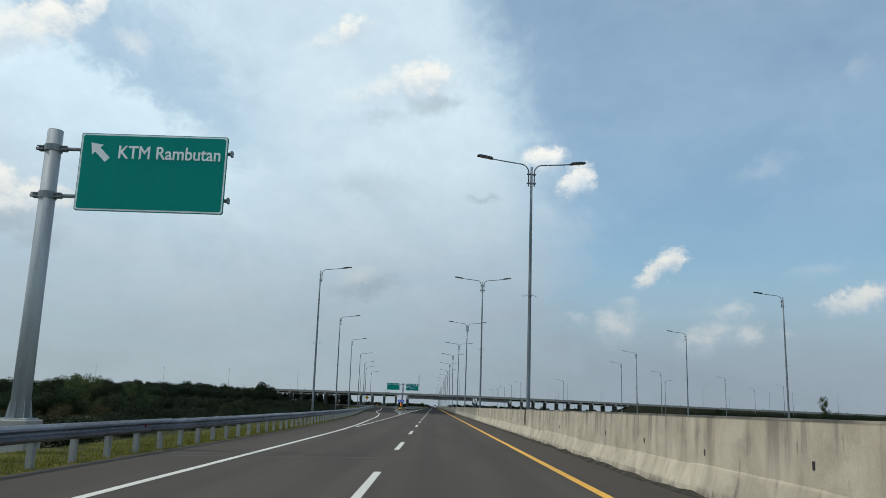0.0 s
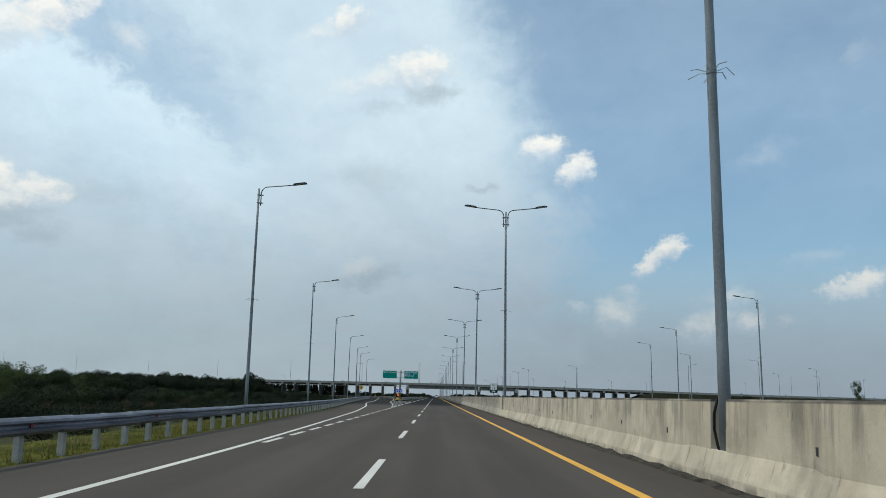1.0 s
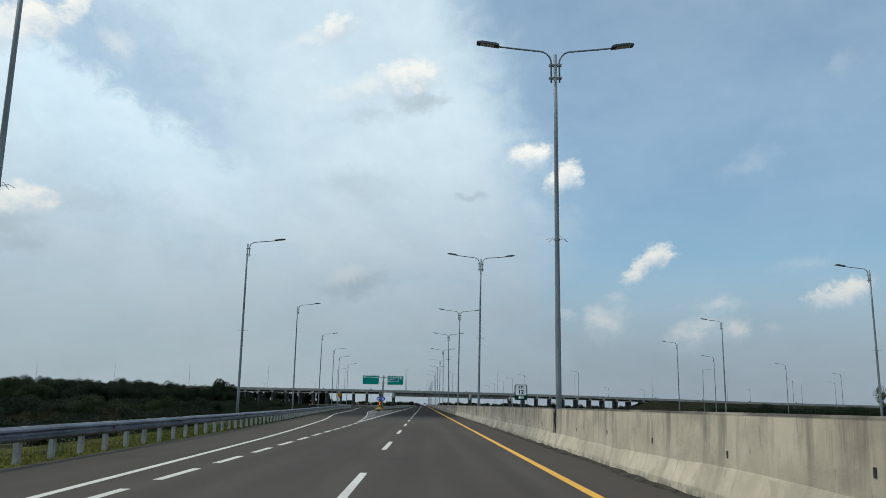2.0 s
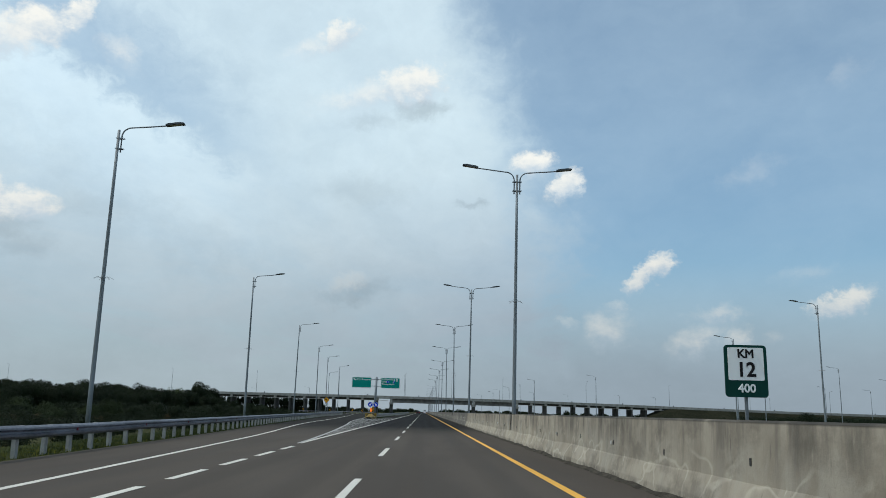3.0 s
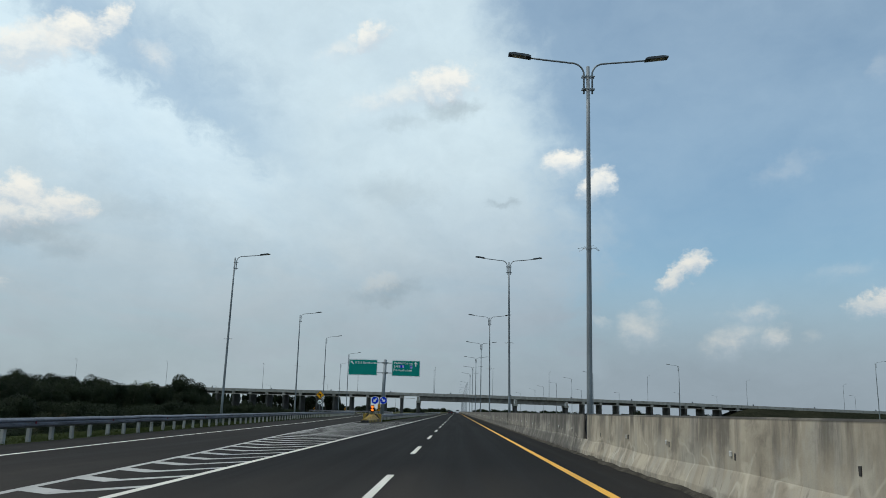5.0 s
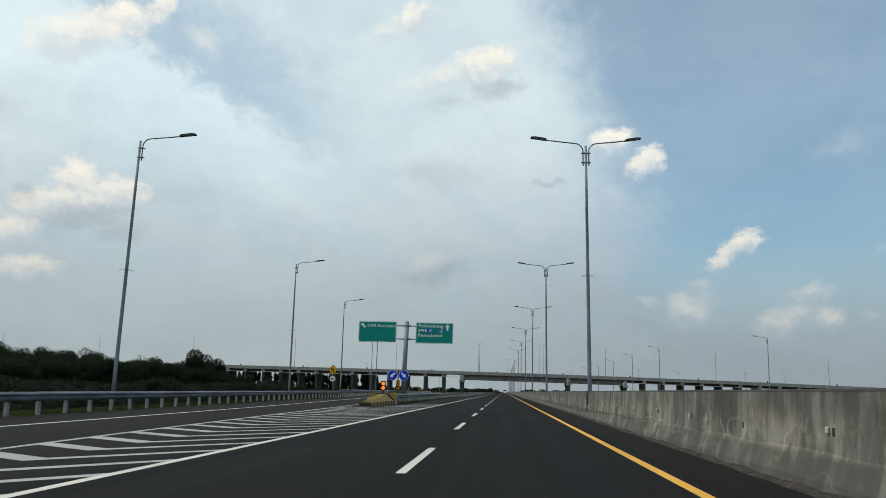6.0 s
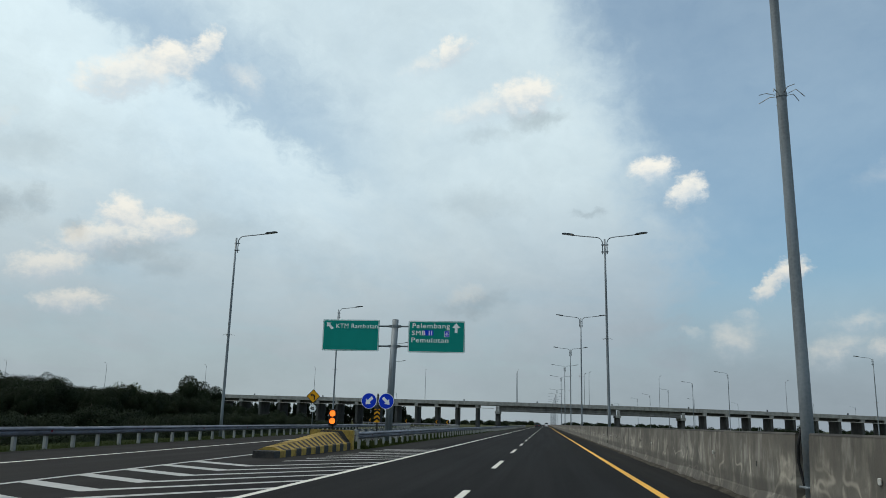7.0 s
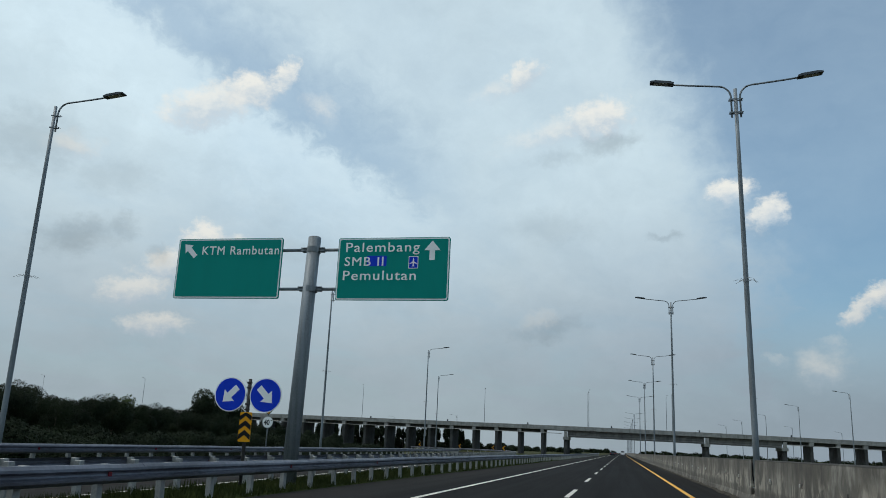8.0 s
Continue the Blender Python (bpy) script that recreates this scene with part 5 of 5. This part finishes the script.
def build_embankment():
    """The ramp comes down to the ground on a grassy bank."""
    bm, rows = bmesh.new(), []
    for x in steps(95, 420, 4):
        top = deck_z(x) - 1.06
        end = max(0.0, 1 - (x - 93) / 13.0)
        rise = (top + 0.4) * (1 - end) + 0.2
        rough = lambda q: 0.25 * noise.noise(Vector((x * 0.12, q, 2.0)))
        rows.append([bm.verts.new((x, VIA_Y - 4.4 - d * max(top, 0.5) * 2.2, -0.4 + rise * h + (rough(d * 4) if 0 < d < 1 else 0)))
                     for d, h in ((1.0, 0.0), (0.75, 0.27), (0.5, 0.52), (0.25, 0.77), (0.0, 1.0))]
                    + [bm.verts.new((x, VIA_Y + 4.4, -0.4 + rise)), bm.verts.new((x, VIA_Y + 4.4 + max(top, 0.5) * 2.2, -0.4))])
    for a, b in zip(rows, rows[1:]):
        for j in range(len(a) - 1):
            bm.faces.new((a[j], a[j + 1], b[j + 1], b[j]))
    bmesh.ops.recalc_face_normals(bm, faces=bm.faces)
    tagged(part("embankment", bm, M["bank"], smooth=True), "dark grassy embankment that carries the ramp down to the ground", "embankment", kind="structure")


# ---- plants ----
TREE_TOP = [(40, 1.8), (141, 2.4), (161, 3.3), (190, 4.2), (222, 4.9), (255, 4.8), (284, 5.2), (293, 5.7), (303, 6.0), (312, 6.2), (319, 5.0), (324, 4.6), (334, 5.4), (352, 4.8)]


def crown_mesh(rnd, r, h, count, size, squash=1.0, holes=0.0):
    """Leaf sprays scattered through a few lobes."""
    lobes = [(Vector((rnd.uniform(-0.55, 0.55) * r, rnd.uniform(-0.55, 0.55) * r, h * rnd.uniform(0.30, 0.88))), r * rnd.uniform(0.26, 0.46)) for _ in range(17)]
    verts, faces = [], []
    for _ in range(count):
        c, q = rnd.choice(lobes)
        d = Vector((rnd.gauss(0, 1), rnd.gauss(0, 1), rnd.gauss(0, 1))).normalized() * q * (rnd.uniform(0.82, 1.02) if rnd.random() < 0.8 else rnd.uniform(0.3, 0.8))
        d.z *= squash
        p = c + d
        if p.z < 0.05 * h:
            p.z = rnd.uniform(0.0, 0.2) * h
        out = (d.normalized() + Vector((rnd.gauss(0, 0.4), rnd.gauss(0, 0.4), rnd.gauss(0, 0.4) + 0.2))).normalized()
        u = out.cross(Vector((rnd.gauss(0, 1), rnd.gauss(0, 1), rnd.gauss(0, 1)))).normalized()
        w = out.cross(u)
        s = size * rnd.uniform(0.6, 1.4)
        i = len(verts)
        verts += [p - u * s, p + w * s * 0.45 - u * s * 0.1, p + u * s, p - w * s * 0.45 + u * s * 0.1]
        faces.append((i, i + 1, i + 2, i + 3))
    me = bpy.data.meshes.new("crown")
    me.from_pydata([tuple(v) for v in verts], [], faces)
    return me


def tree(rnd, r, h, count, size, mat, m, label, category, group, squash=1.0):
    root = thing("tree" if category == "tree" else "bush", m, label, category, group)
    bm = tube(bmesh.new(), [(0, 0, -0.4), (0.05 * r, 0.04 * r, 0.4 * h), (0.0, 0.1 * r, 0.8 * h)], [0.05 * r + 0.03, 0.035 * r + 0.02, 0.015], 7)
    for i in range(5):
        a, z = 2 * math.pi * i / 5 + rnd.uniform(-0.4, 0.4), h * rnd.uniform(0.25, 0.55)
        tube(bm, [(0.03 * r, 0.03 * r, z), (0.45 * r * math.cos(a), 0.45 * r * math.sin(a), z + 0.22 * h)], [0.02 * r + 0.015, 0.01], 5)
    part("trunk", bm, M["bark"], root)
    me = crown_mesh(rnd, r, h, count, size, squash)
    me.materials.append(mat)
    c = new("crown", me)
    c.parent = root
    return root


def build_plants():
    rnd = random.Random(21)
    far = pose(0, -400, 0)
    kinds = [tree(rnd, 3.4, 6.0, 20000, 0.105, M["leaf"], far, "dense dark green broad tree at the edge of the scrub", "tree", "roadside trees"),
             tree(rnd, 2.7, 5.2, 17000, 0.10, M["leaf"], far, "dense dark green rounded tree at the edge of the scrub", "tree", "roadside trees"),
             tree(rnd, 3.9, 5.0, 21000, 0.105, M["leaf"], far, "spreading dark green tree at the edge of the scrub", "tree", "roadside trees"),
             tree(rnd, 2.2, 6.6, 2600, 0.11, M["leaf_pale"], far, "thin pale tree with open crown above the scrub", "tree", "roadside trees")]
    bushes = [tree(rnd, 2.6, 2.6, 9000, 0.10, M["leaf"], far, "low dark green bush in the scrub", "bush", "scrub bushes"),
              tree(rnd, 3.0, 2.2, 9000, 0.10, M["leaf"], far, "low dark green bush in the scrub", "bush", "scrub bushes")]

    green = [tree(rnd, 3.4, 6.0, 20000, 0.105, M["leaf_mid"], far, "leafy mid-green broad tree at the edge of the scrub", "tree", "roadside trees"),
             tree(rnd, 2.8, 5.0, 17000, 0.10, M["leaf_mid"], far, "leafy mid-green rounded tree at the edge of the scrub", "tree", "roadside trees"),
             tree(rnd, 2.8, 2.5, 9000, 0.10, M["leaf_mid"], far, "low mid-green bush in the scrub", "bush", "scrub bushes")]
    woods = {}

    def gather(name, kind, x, y, s, squash=1.0):
        """Adds a far tree, trunk and crown, to one mass."""
        vs, fs, ms = woods.setdefault(name, ([], [], []))
        m = pose(x, y, -1.55, 0, 0, rnd.uniform(0, 360)) @ Matrix.Diagonal((s, s, s * squash, 1))
        for c in kind.children:
            base, me = len(vs), c.data
            vs += [tuple(m @ v.co) for v in me.vertices]
            crown = c.name.startswith("crown")
            fs += [tuple(base + i for i in f.vertices) for f in me.polygons]
            ms += [0 if crown else 1] * len(me.polygons)

    def put(kind, x, y, s, squash=1.0):
        o = copy_thing(kind, pose(x, y, -1.55, 0, 0, rnd.uniform(0, 360)) @ Matrix.Diagonal((s, s, s * squash, 1)))
        return o

    peak = {k.name: max(v.co.z for c in k.children if c.name.startswith("crown") for v in c.data.vertices) for k in (*kinds, *green)}
    # a dense band along the left, ending short of the viaduct
    y = 40.0
    while y < 352:
        for row, x0 in enumerate((-66, -72, -79, -88)):
            # most trees before 205 get the lighter leaf; the dark one carries cloud shade
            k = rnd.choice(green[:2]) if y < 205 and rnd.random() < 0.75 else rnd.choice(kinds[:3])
            x = x0 + rnd.uniform(-2.5, 2.5) - (10 if y < 90 else 0)
            top = along(TREE_TOP, y) * abs(x) / 68 * (rnd.uniform(0.84, 1.07) if y > 210 else rnd.uniform(0.65, 1.18)) + 1.55
            size = (0.35 + top / 12) * rnd.uniform(0.9, 1.15)
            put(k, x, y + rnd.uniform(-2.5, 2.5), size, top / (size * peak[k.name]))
        y += 5.4
    for x, y, s in ((-71, 170, 1.15), (-62, 143, 1.05), (-59, 139, 0.95), (-65.5, 149, 1.0), (-67.5, 156, 1.15), (-64.5, 173, 0.9), (-71.5, 315, 1.32), (-73.5, 318, 1.2), (-74, 96, 1.0), (-96, 260, 1.1)):
        put(kinds[3], x, y, s)
    for x, y, s in ((-72.3, 342, 1.75), (-69.6, 347, 1.45), (-74.5, 346, 1.55), (-78, 350, 1.35), (-64, 356, 0.85), (-60, 362, 0.75), (-57, 350, 0.65), (-62, 344, 0.8), (-67, 350, 0.9), (-54, 358, 0.6), (-58, 372, 0.7)):
        put(kinds[1], x, y, s, 1.15)
    y = 44.0
    while y < 366:
        for x0 in (-46, -53, -60):
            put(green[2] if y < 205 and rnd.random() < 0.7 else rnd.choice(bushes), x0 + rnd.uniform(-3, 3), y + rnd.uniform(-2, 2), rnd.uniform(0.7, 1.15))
        y += 6.2
    # low scrub between the verge and the trees
    vs, fs, count = [], [], 0
    shapes = []
    for b in bushes:
        me = [c for c in b.children if c.name.startswith("crown")][0].data
        co = np.empty(len(me.vertices) * 3)
        me.vertices.foreach_get("co", co)
        shapes.append(co.reshape(-1, 3))
    tint = []
    y = 8.0
    while y < 380:
        # a dark hedge near the road, then a strip of dry tall grass before the trees
        for off, kind in ((13, 0), (17.5, 0), (22, 0), (29, 2), (34, 2), (39, 1)):
            x = along(RAIL, y) - off + rnd.uniform(-2.5, 2.5)
            if x > -62 and rnd.random() < 0.88:
                co, a, sc = rnd.choice(shapes), rnd.uniform(0, 6.28), rnd.uniform(0.45, 0.85) * (0.8 if kind == 2 else 1.0)
                p = np.stack([co[:, 0] * math.cos(a) - co[:, 1] * math.sin(a), co[:, 0] * math.sin(a) + co[:, 1] * math.cos(a), co[:, 2] * rnd.uniform(0.6, 1.0)], 1) * sc
                keep = (len(p) // (12 if kind == 0 else 18)) * 4
                vs.append((p + np.array((x, y + rnd.uniform(-2, 2), -1.45)))[:keep])
                tint += [kind if rnd.random() < 0.8 else 0] * (keep // 4)
                count += keep
        y += 4.6
    me = bpy.data.meshes.new("low_scrub")
    me.from_pydata(np.concatenate(vs).tolist(), [], np.arange(count).reshape(-1, 4).tolist())
    for key in ("leaf", "leaf_mid", "leaf_dry"):
        me.materials.append(M[key])
    me.polygons.foreach_set("material_index", np.array(tint, dtype=np.int32))
    tagged(new("low_scrub", me), "low dark hedge and dry grass between the verge and the trees", "scrub", kind="stuff")
    vs, count = [], 0
    for _ in range(230):
        yy = rnd.uniform(60, 420)
        x = 62 + 0.16 * yy + rnd.uniform(-8, 30)
        co, a, sc = rnd.choice(shapes), rnd.uniform(0, 6.28), rnd.uniform(0.8, 1.15)
        p = np.stack([co[:, 0] * math.cos(a) - co[:, 1] * math.sin(a), co[:, 0] * math.sin(a) + co[:, 1] * math.cos(a), co[:, 2] * 0.85], 1) * sc
        vs.append((p + np.array((x, yy, -0.35)))[: (len(p) // 24) * 4])
        count += len(vs[-1])
    me = bpy.data.meshes.new("far_scrub")
    me.from_pydata(np.concatenate(vs).tolist(), [], np.arange(count).reshape(-1, 4).tolist())
    me.materials.append(M["leaf"])
    tagged(new("far_scrub", me), "low dark scrub on the flat land beyond the opposite carriageway", "scrub", kind="stuff")
    # a close plantation of straight young trees behind the viaduct
    dim_kinds = [tree(rnd, 3.4, 6.0, 3200, 0.34, M["leaf"], far, "dark far tree", "tree", "far trees"), tree(rnd, 3.0, 5.2, 2800, 0.34, M["leaf"], far, "dark far tree", "tree", "far trees")]
    slim = tree(rnd, 0.85, 7.6, 1700, 0.21, M["leaf"], far, "slim straight dark tree in a close plantation", "tree", "plantation trees", 3.6)
    x = -130.0
    while x < -46:
        gather("plantation", slim, x, 452 + rnd.uniform(-1.5, 2.5), rnd.uniform(0.95, 1.16), 1.08)
        x += rnd.choice((0.75, 0.9, 1.0, 1.0, 1.1, 1.9))
    kinds += [slim, *dim_kinds]
    # dark woods behind the viaduct and beyond the opposite carriageway
    for i in range(34):
        gather("far_woods", rnd.choice(dim_kinds), -150 + i * 3.4 + rnd.uniform(-1, 1), rnd.uniform(458, 475), rnd.uniform(0.75, 1.05), 0.9)
    hedge = tree(rnd, 4.2, 5.0, 900, 0.62, M["leaf"], far, "dark far tree", "tree", "far trees")
    kinds.append(hedge)
    for i in range(150):
        x = -420 + i * 5.6 + rnd.uniform(-2, 2)
        if not -19 < x < 24:
            gather("far_woods", hedge, x, rnd.uniform(600, 690), rnd.uniform(0.6, 1.0), 0.8)
    for i in range(60):
        x = -150 + i * 5.0 + rnd.uniform(-2, 2)
        if not -9 < x < 20:
            gather("far_woods", hedge, x, rnd.uniform(1150, 1250), rnd.uniform(1.0, 1.5), 0.8)
    for name, label in (("plantation", "close plantation of slim straight dark trees behind the viaduct"), ("far_woods", "dark low woods far behind the viaduct")):
        vs, fs, ms = woods[name]
        me = bpy.data.meshes.new(name)
        me.from_pydata(vs, [], fs)
        me.materials.append(M["leaf"]), me.materials.append(M["bark"])
        me.polygons.foreach_set("material_index", ms)
        tagged(new(name, me), label, "woods", kind="stuff")
    for i in range(22):
        put(rnd.choice(bushes), 26 + i * 9 + rnd.uniform(-3, 3), rnd.uniform(455, 520), rnd.uniform(1.1, 1.5), 0.9)
    for x, y, s in ((41.2, 331, 0.55), (43.4, 330, 0.72), (45.6, 331.5, 0.6)):
        put(kinds[0], x, y, s, 0.9)
    put(kinds[3], 162, 335, 1.25, 1.5)
    put(bushes[0], 105, 300, 1.3, 1.2)
    for o in (*kinds, *bushes, *green):
        for c in (*o.children_recursive, o):
            bpy.data.objects.remove(c)
    # tufts of verge grass by the guardrail
    verts, faces = [], []
    for _ in range(60000):
        y = rnd.uniform(6, 250)
        x = along(RAIL, y) + 0.05 - abs(rnd.gauss(0, 1.3))
        s, a = rnd.uniform(0.03, 0.12), rnd.uniform(0, math.pi)
        u = Vector((math.cos(a), math.sin(a), 0)) * 0.010
        lean = Vector((rnd.uniform(-0.05, 0.05), rnd.uniform(-0.05, 0.05), s))
        p = Vector((x, y, -0.02 - (0.12 * max(0.0, along(RAIL, y) - 1.5 - x) if x < along(RAIL, y) - 2.6 else 0.0)))
        i = len(verts)
        verts += [tuple(p - u), tuple(p + u), tuple(p + lean)]
        faces.append((i, i + 1, i + 2))
    for _ in range(30000):
        y = 219 + 95 * rnd.random() ** 1.6
        x = rnd.uniform(along(RAMP_RAIL, y) + 0.05, along(MAIN_RAIL, y) + 0.16)
        s, a = rnd.uniform(0.08, 0.34) * (0.6 + 0.8 * noise.noise(Vector((x * 0.5, y * 0.35, 1.0))) ** 2), rnd.uniform(0, math.pi)
        u = Vector((math.cos(a), math.sin(a), 0)) * 0.016
        p = Vector((x, y, -0.03))
        i = len(verts)
        verts += [tuple(p - u), tuple(p + u), tuple(p + Vector((rnd.uniform(-0.08, 0.08), rnd.uniform(-0.08, 0.08), s)))]
        faces.append((i, i + 1, i + 2))
    me = bpy.data.meshes.new("verge_grass")
    me.from_pydata(verts, [], faces)
    me.materials.append(M["verge"]), me.materials.append(M["verge_green"])
    # the grass grows greener further on, and darker for cloud shade put into its colour
    for f in me.polygons:
        if verts[f.vertices[0]][1] > rnd.uniform(55, 120):
            f.material_index = 1
    tagged(new("verge_grass", me), "thin yellow-green grass tufts along the verge", "grass", kind="stuff")


# ---- far traffic ----
def car(m, paint, label, tall=0.0):
    root = thing("car", m, label, "car", "far traffic")
    bm = bmesh.new()
    h = 1.45 + tall
    prof = [(-2.1, 0.35), (-2.15, 0.75), (-2.0, 0.95), (-1.6, 1.0), (-1.3, h), (0.6, h), (1.3, 0.98), (2.1, 0.85), (2.15, 0.4)]
    a = [bm.verts.new((-0.85, y, z)) for y, z in prof]
    b = [bm.verts.new((0.85, y, z)) for y, z in prof]
    bm.faces.new(a), bm.faces.new(b[::-1])
    for j in range(len(prof)):
        k = (j + 1) % len(prof)
        bm.faces.new((a[j], a[k], b[k], b[j]))
    bmesh.ops.recalc_face_normals(bm, faces=bm.faces)
    part("body", bm, paint, root)
    part("rear_window", box(bmesh.new(), (0, -1.47, 0.5 * (1.0 + h) + 0.02), (1.35, 0.02, (h - 1.0) * 0.8), pose(0, 0, 0)), M["glass"], root)
    for s in (-0.65, 0.65):
        part("tail_lamp", box(bmesh.new(), (s, -2.13, 0.82), (0.32, 0.03, 0.14)), M["tail"], root)
    for sx in (-0.78, 0.78):
        for sy in (-1.3, 1.35):
            part("wheel", tube(bmesh.new(), [(sx - 0.1, sy, 0.32), (sx + 0.1, sy, 0.32)], 0.32, 14), M["tyre"], root)
    return root


def build_traffic():
    car(pose(-2.7, 505, 0), M["car_paint"], "dark saloon car far down the motorway")
    car(pose(0.9, 570, 0), M["truck_paint"], "pale tall van far down the motorway", 0.6)
    car(pose(-2.9, 640, 0), M["car_paint"], "dark saloon car far down the motorway")


build_ground()
build_verges()
build_roads()
build_markings()
build_barrier()
build_lamps()
build_guardrails()
build_exit_sign()
build_gore_sign()
build_nose_signs()
build_bend_sign()
build_km_sign()
build_curve_boards()
build_nose_block()
build_viaduct()
build_embankment()
build_plants()
build_traffic()
